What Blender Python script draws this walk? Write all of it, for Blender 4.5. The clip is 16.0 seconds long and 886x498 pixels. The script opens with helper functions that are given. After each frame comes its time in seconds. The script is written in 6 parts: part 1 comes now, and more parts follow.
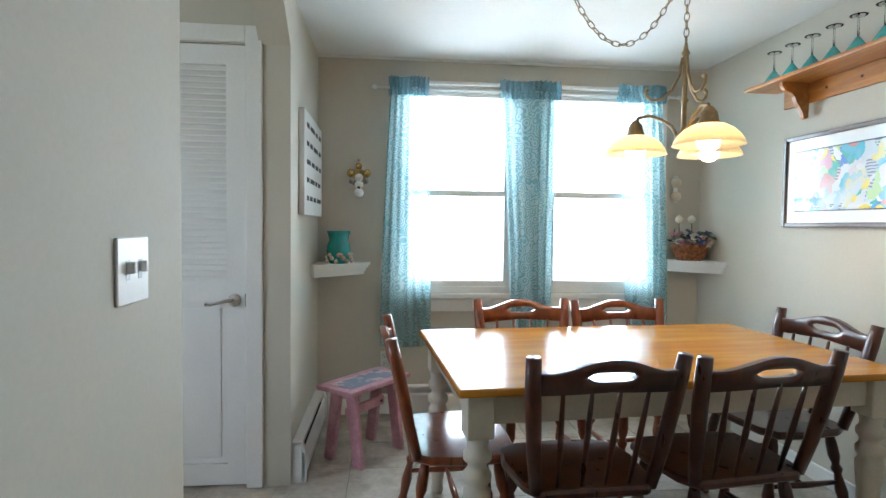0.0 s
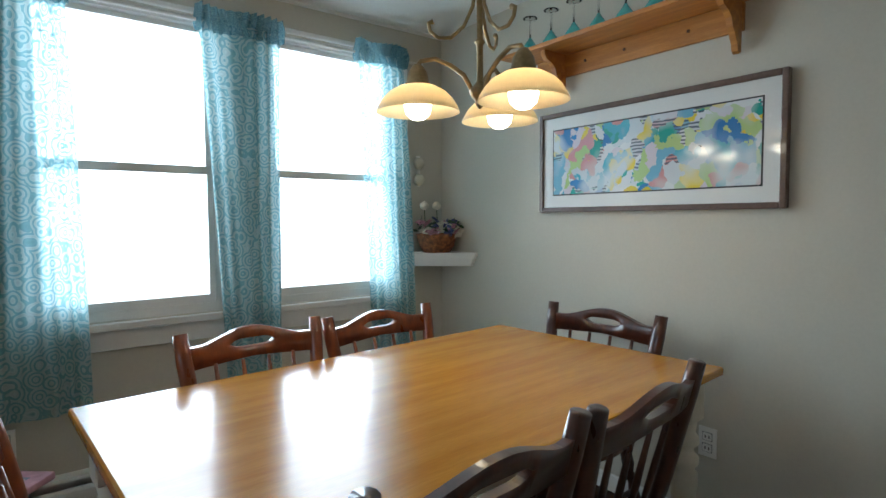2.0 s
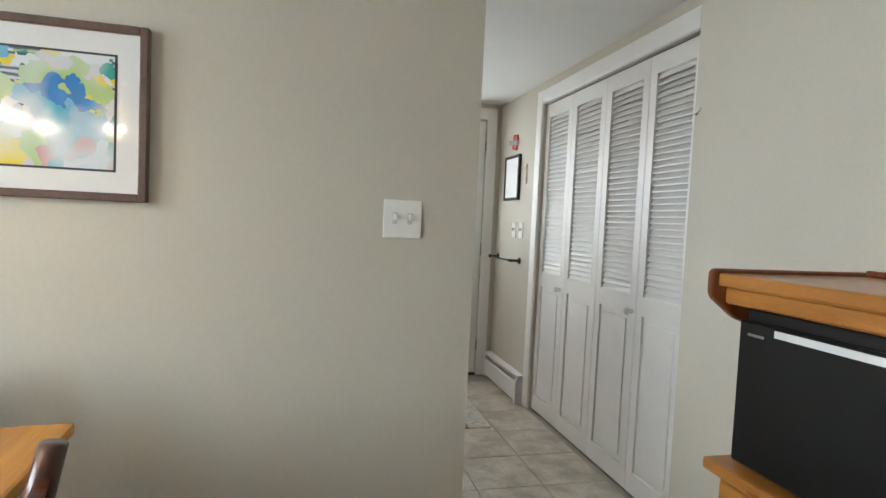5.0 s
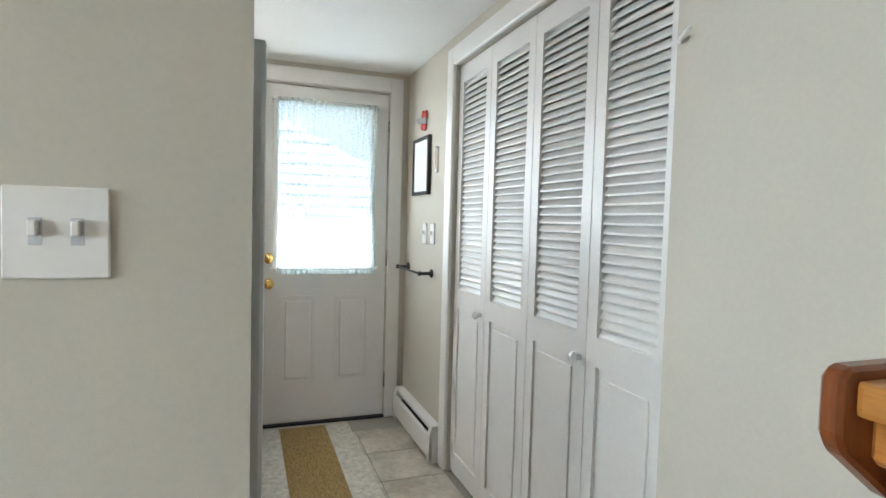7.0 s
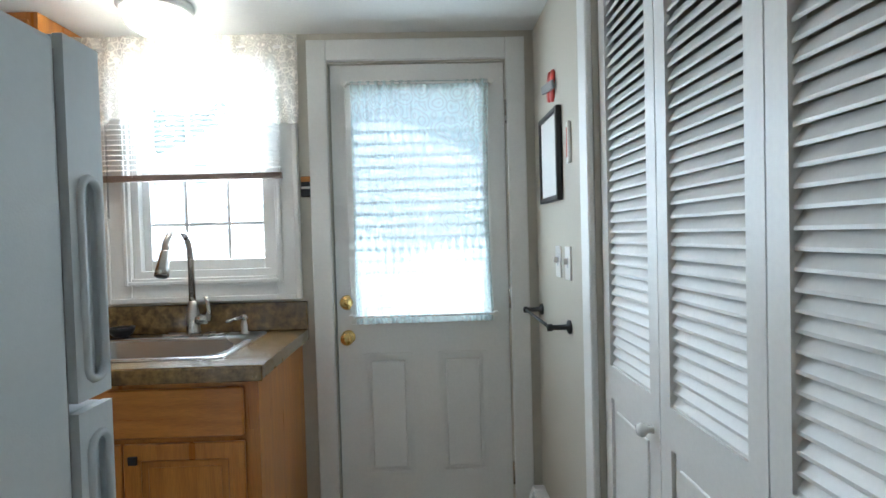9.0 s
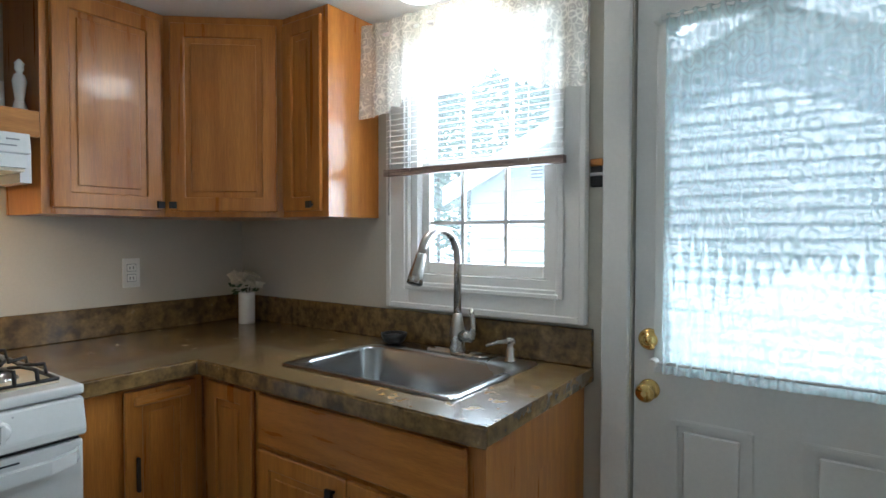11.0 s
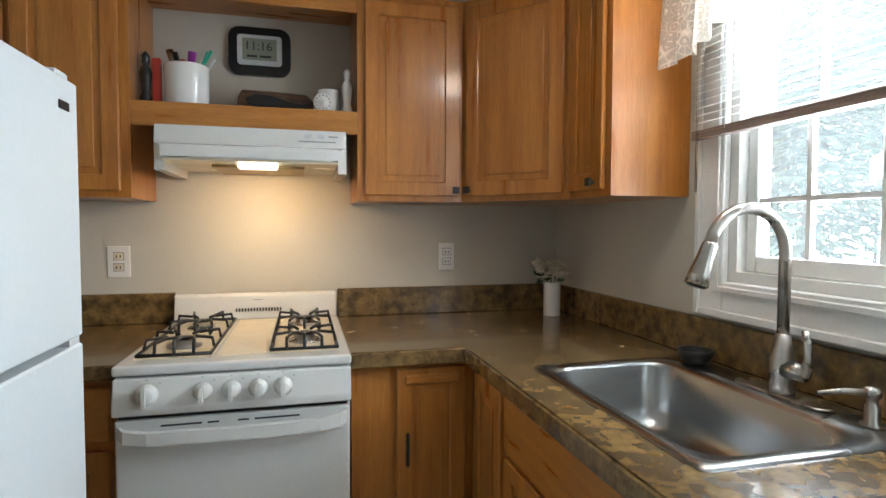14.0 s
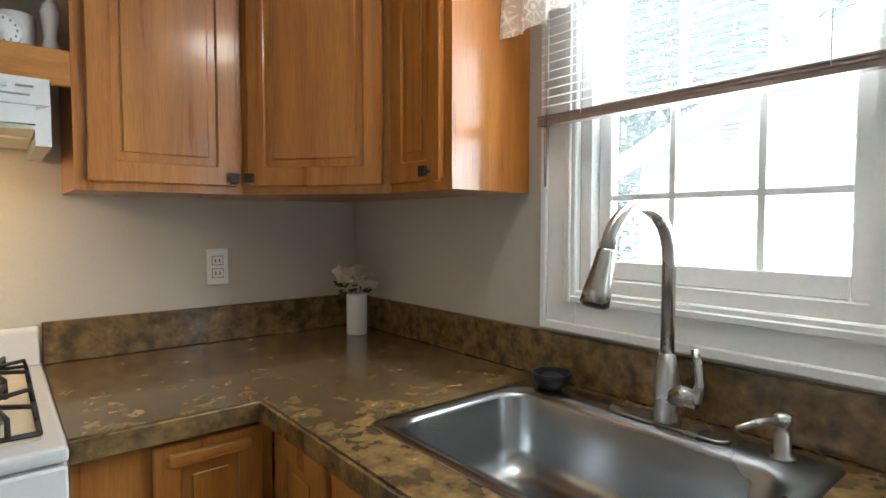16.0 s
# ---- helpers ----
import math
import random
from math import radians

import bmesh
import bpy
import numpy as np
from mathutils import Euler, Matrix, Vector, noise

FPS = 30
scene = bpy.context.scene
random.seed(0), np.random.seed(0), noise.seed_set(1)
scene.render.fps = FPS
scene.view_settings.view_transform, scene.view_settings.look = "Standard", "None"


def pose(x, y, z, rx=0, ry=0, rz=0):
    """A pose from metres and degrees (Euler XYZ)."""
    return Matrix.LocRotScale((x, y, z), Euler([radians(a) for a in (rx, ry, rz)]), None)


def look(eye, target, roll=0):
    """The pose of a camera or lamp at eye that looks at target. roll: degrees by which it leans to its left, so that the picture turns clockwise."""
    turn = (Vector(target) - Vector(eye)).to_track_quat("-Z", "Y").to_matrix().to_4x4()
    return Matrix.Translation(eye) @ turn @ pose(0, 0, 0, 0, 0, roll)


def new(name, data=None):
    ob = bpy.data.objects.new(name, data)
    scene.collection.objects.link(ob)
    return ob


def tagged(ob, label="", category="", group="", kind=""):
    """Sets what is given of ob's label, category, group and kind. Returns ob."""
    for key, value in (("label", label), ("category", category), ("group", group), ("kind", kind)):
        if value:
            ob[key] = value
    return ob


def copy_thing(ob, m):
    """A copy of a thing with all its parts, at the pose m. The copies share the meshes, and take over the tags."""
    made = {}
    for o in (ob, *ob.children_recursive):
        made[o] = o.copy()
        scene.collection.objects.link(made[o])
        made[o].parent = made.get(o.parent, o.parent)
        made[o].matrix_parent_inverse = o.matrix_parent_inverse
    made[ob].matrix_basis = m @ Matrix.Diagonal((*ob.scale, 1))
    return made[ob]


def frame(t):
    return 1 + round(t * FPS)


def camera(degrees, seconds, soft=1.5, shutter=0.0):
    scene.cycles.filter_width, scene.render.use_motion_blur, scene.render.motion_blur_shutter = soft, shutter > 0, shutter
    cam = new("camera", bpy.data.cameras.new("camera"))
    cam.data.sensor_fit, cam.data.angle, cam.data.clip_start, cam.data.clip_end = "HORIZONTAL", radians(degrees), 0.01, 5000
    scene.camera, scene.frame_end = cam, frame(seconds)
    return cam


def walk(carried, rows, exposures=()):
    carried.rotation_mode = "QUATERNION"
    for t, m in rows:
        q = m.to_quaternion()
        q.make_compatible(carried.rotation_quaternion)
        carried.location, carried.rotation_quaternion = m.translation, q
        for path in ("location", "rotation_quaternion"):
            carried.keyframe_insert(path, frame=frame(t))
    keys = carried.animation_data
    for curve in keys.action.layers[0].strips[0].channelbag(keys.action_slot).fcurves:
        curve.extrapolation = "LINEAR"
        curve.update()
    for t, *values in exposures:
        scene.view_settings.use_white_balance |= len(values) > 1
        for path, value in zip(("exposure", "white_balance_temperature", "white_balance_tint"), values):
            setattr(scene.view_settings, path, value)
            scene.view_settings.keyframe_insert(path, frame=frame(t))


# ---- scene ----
cam = camera(78.2, 16.0)
METRES, EYE, TILT, LEAN, TURN = 5.45, 1.24, 0.0, 0.0, -5.6
ROWS = [
    (0.0, 0.0, 0.0, 0.0, 0.03, -2.39, -0.67),
    (0.5, -0.0012, 0.0482, -0.0021, -4.8, -2.23, -0.62),
    (1.0, -0.006, 0.0911, -0.0033, -11.95, -2.37, -0.37),
    (1.5, -0.0084, 0.1281, -0.002, -21.3, -2.91, 0.1),
    (2.0, -0.0026, 0.1645, -0.0021, -31.91, -3.18, 0.31),
    (2.5, 0.0037, 0.193, -0.0001, -44.03, -3.29, 0.29),
    (3.0, 0.0081, 0.2169, -0.0011, -57.96, -2.77, 0.35),
    (3.5, 0.0111, 0.2322, -0.0004, -71.35, -2.66, 0.62),
    (4.0, 0.0175, 0.2409, -0.002, -82.01, -2.11, -0.9),
    (4.5, 0.0374, 0.2389, -0.0019, -90.75, -2.23, -1.54),
    (5.0, 0.0619, 0.2285, 0.0009, -97.95, -2.91, -2.67),
    (7.5, 0.2757, 0.1318, 0.0063, -104.34, -2.83, -1.53),
    (8.0, 0.3283, 0.1121, 0.007, -100.5, -2.13, 0.72),
    (8.5, 0.374, 0.0933, 0.0093, -94.38, -1.71, 2.22),
    (9.0, 0.4168, 0.0796, 0.013, -85.93, -1.39, 1.56),
    (9.5, 0.4572, 0.0751, 0.0166, -76.34, -1.46, 1.14),
    (12.0, 0.5907, 0.0838, 0.0209, -32.3, -2.1, -0.47),
    (12.5, 0.6114, 0.0903, 0.0253, -23.88, -2.7, -0.19),
    (13.0, 0.6236, 0.0945, 0.026, -16.05, -2.91, 0.06),
    (13.5, 0.633, 0.0952, 0.0204, -10.52, -2.51, 0.16),
    (14.0, 0.6389, 0.0949, 0.0143, -8.7, -2.43, -0.17),
    (14.5, 0.6383, 0.103, 0.0102, -10.42, -2.23, -0.56),
    (15.0, 0.6335, 0.1263, 0.011, -15.86, -2.42, -0.49),
    (15.5, 0.6301, 0.1535, 0.0134, -24.47, -2.55, -0.31),
    (16.0, 0.639, 0.1822, 0.0165, -33.71, -2.76, -0.0),
]
EXPOSURES = [(0.0, 1.45, 5800, 9), (1.5, 0.9, 5650, 7), (2.5, 0.3, 5750, 5), (3.1, 0.15, 5850, 4), (3.5, 0.65, 5850, 5), (4.0, 1.05, 6150, 8), (5.0, 1.45, 6250, 11), (7.5, 1.75, 5950, 9), (8.5, 1.5, 5750, 8), (9.5, 1.15, 5450, 6), (12.0, 0.9, 5550, 7), (13.0, 1.05, 5750, 8), (14.5, 1.25, 6000, 9), (16.0, 1.25, 5900, 8)]
walk(cam, [(t, pose(0, 0, EYE, TILT, LEAN, TURN) @ pose(METRES * x, METRES * y, METRES * z, 90 + pitch, roll, yaw)) for t, x, y, z, yaw, pitch, roll in ROWS], EXPOSURES)

# ---- world, sun, large lights ----
world = bpy.data.worlds.new("world")
scene.world = world
world.use_nodes = True
sky = world.node_tree.nodes.new("ShaderNodeTexSky")
sky.sky_type = "NISHITA"
sky.sun_disc = False
sky.sun_elevation, sky.sun_rotation = radians(62), radians(229)
bg = world.node_tree.nodes["Background"]
bg.inputs[1].default_value = 0.15
world.node_tree.links.new(sky.outputs[0], bg.inputs[0])


def lamp(name, kind, m, power, color=(1, 1, 1), **more):
    data = bpy.data.lights.new(name, kind)
    data.energy, data.color = power, color
    for k, v in more.items():
        if k == "size":
            data.shape, data.size, data.size_y = "RECTANGLE", v[0], v[1]
        if k == "radius":
            data.shadow_soft_size = v
        if k == "angle":
            data.angle = v
    ob = new(name, data)
    ob.matrix_world = m
    return ob


lamp("sun", "SUN", look((0, 0, 8), Vector((0, 0, 8)) + Vector((0.4, 0.35, -1))), 4.5, (1, 0.95, 0.88), angle=radians(0.6))
# area lamps standing in for the daylight of the sky at windows and back door
lamp("window_daylight", "AREA", look((0.445, 3.80, 1.46), (0.445, 0, 1.20)), 14, (0.86, 0.96, 1.0), size=(0.75, 1.30))
lamp("window_daylight", "AREA", look((1.415, 3.80, 1.46), (1.415, 0, 1.20)), 14, (0.86, 0.96, 1.0), size=(0.75, 1.30))
lamp("door_daylight", "AREA", look((4.655, 0.24, 1.46), (0, 0.24, 0.95)), 2.5, (0.88, 0.97, 1.0), size=(0.56, 1.0))
lamp("kitchen_window_daylight", "AREA", look((4.87, 1.18, 1.62), (0, 1.18, 1.0)), 20, (0.90, 0.97, 1.0), size=(0.60, 0.92))
# Fill lamp at an unseen hall opening, added to brighten the louvred door.
lamp("hall_fill", "AREA", look((-2.26, 1.3, 1.45), (-0.9, 2.6, 1.3)), 4.0, (0.90, 0.96, 1.0), size=(0.9, 1.0))

# ---- materials ----


def material(name, base, rough=0.5, metal=0.0, vary=0.06, scale=6.0, bump=0.0, bump_scale=80.0, coat=0.0, fine=90.0, stretch=(1, 1, 1), second=None, second_at=(0.45, 0.65), wear=0.0):
    m = bpy.data.materials.new(name)
    m.use_nodes = True
    nt = m.node_tree
    b = nt.nodes["Principled BSDF"]
    b.inputs["Metallic"].default_value = metal
    b.inputs["Coat Weight"].default_value = coat
    b.inputs["Coat Roughness"].default_value = 0.08
    tc = nt.nodes.new("ShaderNodeTexCoord")
    mp = nt.nodes.new("ShaderNodeMapping")
    mp.inputs["Scale"].default_value = stretch
    nt.links.new(tc.outputs["Object"], mp.inputs[0])
    info = nt.nodes.new("ShaderNodeObjectInfo")
    add = nt.nodes.new("ShaderNodeVectorMath")
    add.operation = "ADD"
    sc = nt.nodes.new("ShaderNodeVectorMath")
    sc.operation = "SCALE"
    sc.inputs[0].default_value = (13, 7, 5)
    nt.links.new(info.outputs["Random"], sc.inputs["Scale"])
    nt.links.new(mp.outputs[0], add.inputs[0])
    nt.links.new(sc.outputs[0], add.inputs[1])
    n1 = nt.nodes.new("ShaderNodeTexNoise")
    n1.inputs["Scale"].default_value = scale
    n1.inputs["Detail"].default_value = 5
    n2 = nt.nodes.new("ShaderNodeTexNoise")
    n2.inputs["Scale"].default_value = fine
    n2.inputs["Detail"].default_value = 3
    for n in (n1, n2):
        nt.links.new(add.outputs[0], n.inputs["Vector"])
    ramp = nt.nodes.new("ShaderNodeValToRGB")
    lo = second if second else tuple(c * (1 - vary * 2.2) for c in base)
    hi = base if second else tuple(min(1, c * (1 + vary)) for c in base)
    ramp.color_ramp.elements[0].position, ramp.color_ramp.elements[0].color = second_at[0] if second else 0.3, (*lo, 1)
    ramp.color_ramp.elements[1].position, ramp.color_ramp.elements[1].color = second_at[1] if second else 0.7, (*hi, 1)
    nt.links.new(n1.outputs[0], ramp.inputs[0])
    mix = nt.nodes.new("ShaderNodeMix")
    mix.data_type, mix.blend_type = "RGBA", "MULTIPLY"
    mix.inputs[0].default_value = 1.0
    r2 = nt.nodes.new("ShaderNodeMapRange")
    r2.inputs[1].default_value, r2.inputs[2].default_value = 0.3, 0.7
    r2.inputs[3].default_value, r2.inputs[4].default_value = 1 - vary * 1.5, 1 + vary * 0.5
    nt.links.new(n2.outputs[0], r2.inputs[0])
    nt.links.new(ramp.outputs[0], mix.inputs[6])
    nt.links.new(r2.outputs[0], mix.inputs[7])
    nt.links.new(mix.outputs[2], b.inputs["Base Color"])
    rr = nt.nodes.new("ShaderNodeMapRange")
    rr.inputs[3].default_value, rr.inputs[4].default_value = max(0.02, rough - 0.08), min(1, rough + 0.08)
    nt.links.new(n1.outputs[0], rr.inputs[0])
    nt.links.new(rr.outputs[0], b.inputs["Roughness"])
    if bump:
        n3 = nt.nodes.new("ShaderNodeTexNoise")
        n3.inputs["Scale"].default_value = bump_scale
        nt.links.new(add.outputs[0], n3.inputs["Vector"])
        bp = nt.nodes.new("ShaderNodeBump")
        bp.inputs["Strength"].default_value = bump
        bp.inputs["Distance"].default_value = 0.004
        nt.links.new(n3.outputs[0], bp.inputs["Height"])
        nt.links.new(bp.outputs[0], b.inputs["Normal"])
    return m


def glow(name, color, strength):
    m = bpy.data.materials.new(name)
    m.use_nodes = True
    b = m.node_tree.nodes["Principled BSDF"]
    b.inputs["Base Color"].default_value = (*color, 1)
    b.inputs["Emission Color"].default_value = (*color, 1)
    b.inputs["Emission Strength"].default_value = strength
    return m


def glass(name, color=(1, 1, 1), rough=0.0, tint=0.92, veil=0.0):
    m = bpy.data.materials.new(name)
    m.use_nodes = True
    nt = m.node_tree
    nt.nodes.remove(nt.nodes["Principled BSDF"])
    t = nt.nodes.new("ShaderNodeBsdfTransparent")
    t.inputs[0].default_value = (*[c * tint for c in color], 1)
    g = nt.nodes.new("ShaderNodeBsdfGlossy")
    g.inputs["Roughness"].default_value = rough
    f = nt.nodes.new("ShaderNodeFresnel")
    f.inputs[0].default_value = 1.3
    mx = nt.nodes.new("ShaderNodeMixShader")
    nt.links.new(f.outputs[0], mx.inputs[0])
    nt.links.new(t.outputs[0], mx.inputs[1])
    nt.links.new(g.outputs[0], mx.inputs[2])
    last = mx
    # Whitish translucent share imitates glare that washes out the view outside.
    if veil:
        glare = nt.nodes.new("ShaderNodeBsdfTranslucent")
        glare.inputs[0].default_value = (0.80, 0.86, 0.84, 1)
        last = nt.nodes.new("ShaderNodeMixShader")
        last.inputs[0].default_value = veil
        nt.links.new(mx.outputs[0], last.inputs[1])
        nt.links.new(glare.outputs[0], last.inputs[2])
    nt.links.new(last.outputs[0], nt.nodes["Material Output"].inputs[0])
    return m


def cloth(name, color, dark, holes=0.3, scale=30.0, hole_soft=0.1, lucent=0.5, lace=False, tint=(1, 1, 1)):
    """Thin woven cloth: diffuse and translucent, with open meshes between the threads and a printed or knotted figure."""
    m = bpy.data.materials.new(name)
    m.use_nodes = True
    nt = m.node_tree
    nt.nodes.remove(nt.nodes["Principled BSDF"])
    tc = nt.nodes.new("ShaderNodeTexCoord")
    v = nt.nodes.new("ShaderNodeTexVoronoi")
    v.feature = "DISTANCE_TO_EDGE" if lace else "F1"
    v.inputs["Scale"].default_value = scale
    nz = nt.nodes.new("ShaderNodeTexNoise")
    nz.inputs["Scale"].default_value = scale * 0.5
    nz.inputs["Detail"].default_value = 4
    for n in (v, nz):
        nt.links.new(tc.outputs["Object"], n.inputs["Vector"])
    wv = nt.nodes.new("ShaderNodeMath")
    wv.operation = "SINE"
    ml = nt.nodes.new("ShaderNodeMath")
    ml.operation = "MULTIPLY"
    ml.inputs[1].default_value = 26.0 if not lace else 9.0
    nt.links.new(v.outputs["Distance"], ml.inputs[0])
    ad = nt.nodes.new("ShaderNodeMath")
    ad.operation = "MULTIPLY_ADD"
    ad.inputs[1].default_value = 6.0
    nt.links.new(nz.outputs[0], ad.inputs[0])
    nt.links.new(ml.outputs[0], ad.inputs[2])
    nt.links.new(ad.outputs[0], wv.inputs[0])
    ramp = nt.nodes.new("ShaderNodeValToRGB")
    ramp.color_ramp.elements[0].position, ramp.color_ramp.elements[0].color = 0.3, (*color, 1)
    ramp.color_ramp.elements[1].position, ramp.color_ramp.elements[1].color = 0.75, (*dark, 1)
    mr = nt.nodes.new("ShaderNodeMapRange")
    mr.inputs[1].default_value = -1
    nt.links.new(wv.outputs[0], mr.inputs[0])
    nt.links.new(mr.outputs[0], ramp.inputs[0])
    d = nt.nodes.new("ShaderNodeBsdfDiffuse")
    tr = nt.nodes.new("ShaderNodeBsdfTranslucent")
    for n in (d, tr):
        nt.links.new(ramp.outputs[0], n.inputs[0])
    m1 = nt.nodes.new("ShaderNodeMixShader")
    m1.inputs[0].default_value = lucent
    nt.links.new(d.outputs[0], m1.inputs[1])
    nt.links.new(tr.outputs[0], m1.inputs[2])
    tp = nt.nodes.new("ShaderNodeBsdfTransparent")
    tp.inputs[0].default_value = (*tint, 1)
    m2 = nt.nodes.new("ShaderNodeMixShader")
    hr = nt.nodes.new("ShaderNodeMapRange")
    hr.inputs[3].default_value, hr.inputs[4].default_value = holes + hole_soft, holes - hole_soft
    nt.links.new(mr.outputs[0], hr.inputs[0])
    nt.links.new(hr.outputs[0], m2.inputs[0])
    nt.links.new(m1.outputs[0], m2.inputs[1])
    nt.links.new(tp.outputs[0], m2.inputs[2])
    nt.links.new(m2.outputs[0], nt.nodes["Material Output"].inputs[0])
    return m


WALL = material("wall_paint", (0.575, 0.535, 0.452), 0.75, vary=0.02, scale=1.5, bump=0.06, bump_scale=220)
CEIL = material("ceiling_paint", (0.78, 0.77, 0.74), 0.9, vary=0.02, scale=2, bump=0.15, bump_scale=140)
WHITE = material("white_gloss_paint", (0.80, 0.79, 0.76), 0.38, vary=0.02, scale=3, bump=0.03, bump_scale=60)
# Near-black: puts recess shade into toe kicks, heater slots and the oven joint.
GAP = material("gap_shade_and_metal", (0.02, 0.02, 0.02), 0.8)
TILE = material("stone_tile", (0.56, 0.50, 0.42), 0.42, second=(0.36, 0.31, 0.24), second_at=(0.36, 0.62), vary=0.10, scale=7, fine=40, bump=0.1, bump_scale=30)
GROUT = material("grout", (0.36, 0.33, 0.28), 0.9)
OAK = material("oak", (0.53, 0.215, 0.038), 0.30, second=(0.385, 0.132, 0.021), second_at=(0.32, 0.66), vary=0.11, scale=3.2, fine=34, stretch=(8, 8, 0.55), coat=0.25, bump=0.08, bump_scale=40)
OAKH = material("oak_lengthwise", (0.52, 0.22, 0.046), 0.30, second=(0.40, 0.15, 0.027), second_at=(0.32, 0.66), vary=0.10, scale=4, fine=40, stretch=(0.9, 8, 8), coat=0.25)
REDOAK = material("red_oak_edge", (0.27, 0.075, 0.018), 0.32, second=(0.19, 0.048, 0.012), vary=0.1, scale=5, fine=50, stretch=(7, 7, 0.8), coat=0.3)
OAKY = material("oak_crosswise", (0.52, 0.205, 0.036), 0.30, second=(0.385, 0.132, 0.021), second_at=(0.32, 0.66), vary=0.10, scale=4, fine=40, stretch=(8, 0.9, 8), coat=0.25)
PINE = material("pine_shelf", (0.56, 0.25, 0.055), 0.4, second=(0.42, 0.17, 0.035), vary=0.08, scale=5, fine=50, stretch=(8, 0.8, 8), coat=0.2)
TABLE = material("table_wood", (0.60, 0.27, 0.030), 0.20, second=(0.49, 0.195, 0.020), second_at=(0.35, 0.68), vary=0.06, scale=3, fine=30, stretch=(0.8, 7, 7), coat=0.12)
TABLE.node_tree.nodes["Principled BSDF"].inputs["Specular IOR Level"].default_value = 0.28
# Chair wood in two tones, one darker and one redder, otherwise alike.
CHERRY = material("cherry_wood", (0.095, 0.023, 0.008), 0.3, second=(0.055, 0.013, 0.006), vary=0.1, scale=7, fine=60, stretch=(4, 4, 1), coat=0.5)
REDCHERRY = material("red_cherry_wood", (0.31, 0.068, 0.012), 0.3, second=(0.20, 0.042, 0.010), vary=0.1, scale=7, fine=60, stretch=(4, 4, 1), coat=0.5)
CREAM = material("cream_paint", (0.72, 0.66, 0.53), 0.45, vary=0.03, scale=5)
PINK = material("pink_paint", (0.62, 0.33, 0.38), 0.6, second=(0.50, 0.25, 0.30), vary=0.1, scale=12, fine=50)
PINKTOP = material("painted_motif", (0.60, 0.42, 0.46), 0.6, second=(0.22, 0.25, 0.32), second_at=(0.5, 0.56), vary=0.1, scale=14)
STEEL = material("brushed_steel", (0.37, 0.37, 0.365), 0.26, metal=1.0, vary=0.015, scale=1.2, fine=300, stretch=(1, 1, 1))
NICKEL = material("brushed_nickel", (0.50, 0.47, 0.43), 0.27, metal=1.0, vary=0.03)
BRASS = material("polished_brass", (0.72, 0.50, 0.18), 0.18, metal=1.0, vary=0.05)
BRONZE = material("antique_bronze", (0.34, 0.24, 0.12), 0.42, metal=0.8, vary=0.12, scale=20)
IRON = material("black_iron", (0.015, 0.015, 0.016), 0.45, vary=0.1)
BLACK = material("black_plastic", (0.007, 0.007, 0.008), 0.32, vary=0.1)
GREY = material("grey_plastic", (0.30, 0.30, 0.30), 0.5)
LIGHTGREY = material("silver_plastic", (0.60, 0.61, 0.62), 0.4)
FRIDGE = material("fridge_enamel", (0.60, 0.63, 0.64), 0.42, vary=0.015, scale=3, bump=0.08, bump_scale=260)
ENAMEL = material("stove_enamel", (0.70, 0.69, 0.66), 0.2, vary=0.015, scale=3, coat=0.4)
BISQUE = material("bisque_enamel", (0.78, 0.69, 0.52), 0.25, vary=0.03, scale=6)
LAMINATE = material("stone_laminate", (0.262, 0.160, 0.054), 0.24, second=(0.088, 0.053, 0.024), second_at=(0.36, 0.66), vary=0.18, scale=24, fine=75, coat=0.45)
PLATE = material("switch_plate", (0.82, 0.80, 0.76), 0.35, vary=0.01)
PORCELAIN = material("white_ceramic", (0.82, 0.81, 0.79), 0.15, vary=0.01, coat=0.5)
TEAL = material("teal_glass", (0.02, 0.30, 0.28), 0.12, vary=0.08, coat=0.6)
AQUA = material("aqua_glass", (0.09, 0.47, 0.45), 0.12, vary=0.06, coat=0.6)
CLEAR = glass("clear_glass", (1, 1, 1), 0.0, 0.96)
PANE = glass("window_pane", (1, 1, 1), 0.0, 0.97, 0.02)
SAND = material("shells", (0.62, 0.52, 0.40), 0.8, vary=0.2, scale=40)
WICKER = material("wicker", (0.34, 0.115, 0.036), 0.7, vary=0.3, scale=60, bump=0.6, bump_scale=90)
PETALW = material("cream_petals", (0.80, 0.74, 0.60), 0.7, vary=0.08)
PETALP = material("pink_petals", (0.58, 0.28, 0.33), 0.7, vary=0.15)
PETALB = material("blue_petals", (0.10, 0.12, 0.26), 0.7, vary=0.2)
LEAF = material("leaves", (0.06, 0.12, 0.05), 0.6, vary=0.3)
FRAMEBROWN = material("brown_frame", (0.14, 0.085, 0.065), 0.35, vary=0.12, scale=20, coat=0.4)
MAT = material("white_mat", (0.78, 0.77, 0.75), 0.25, vary=0.01, coat=1.0)
INK = material("ink", (0.03, 0.03, 0.035), 0.6)
PAPER = material("paper", (0.80, 0.79, 0.77), 0.7, vary=0.02)
RED = material("red_paint", (0.55, 0.04, 0.025), 0.35, vary=0.05)
PURPLE = material("purple_plastic", (0.35, 0.04, 0.36), 0.35)
GREENP = material("green_plastic", (0.03, 0.33, 0.22), 0.35)
DRIFT = material("brown_board", (0.12, 0.06, 0.03), 0.6, vary=0.25, scale=14, stretch=(1, 6, 6))
LCD = material("lcd", (0.24, 0.26, 0.20), 0.3, vary=0.02)
MASK1 = material("gilt_plaster", (0.50, 0.36, 0.14), 0.35, metal=0.4, vary=0.25, scale=30)
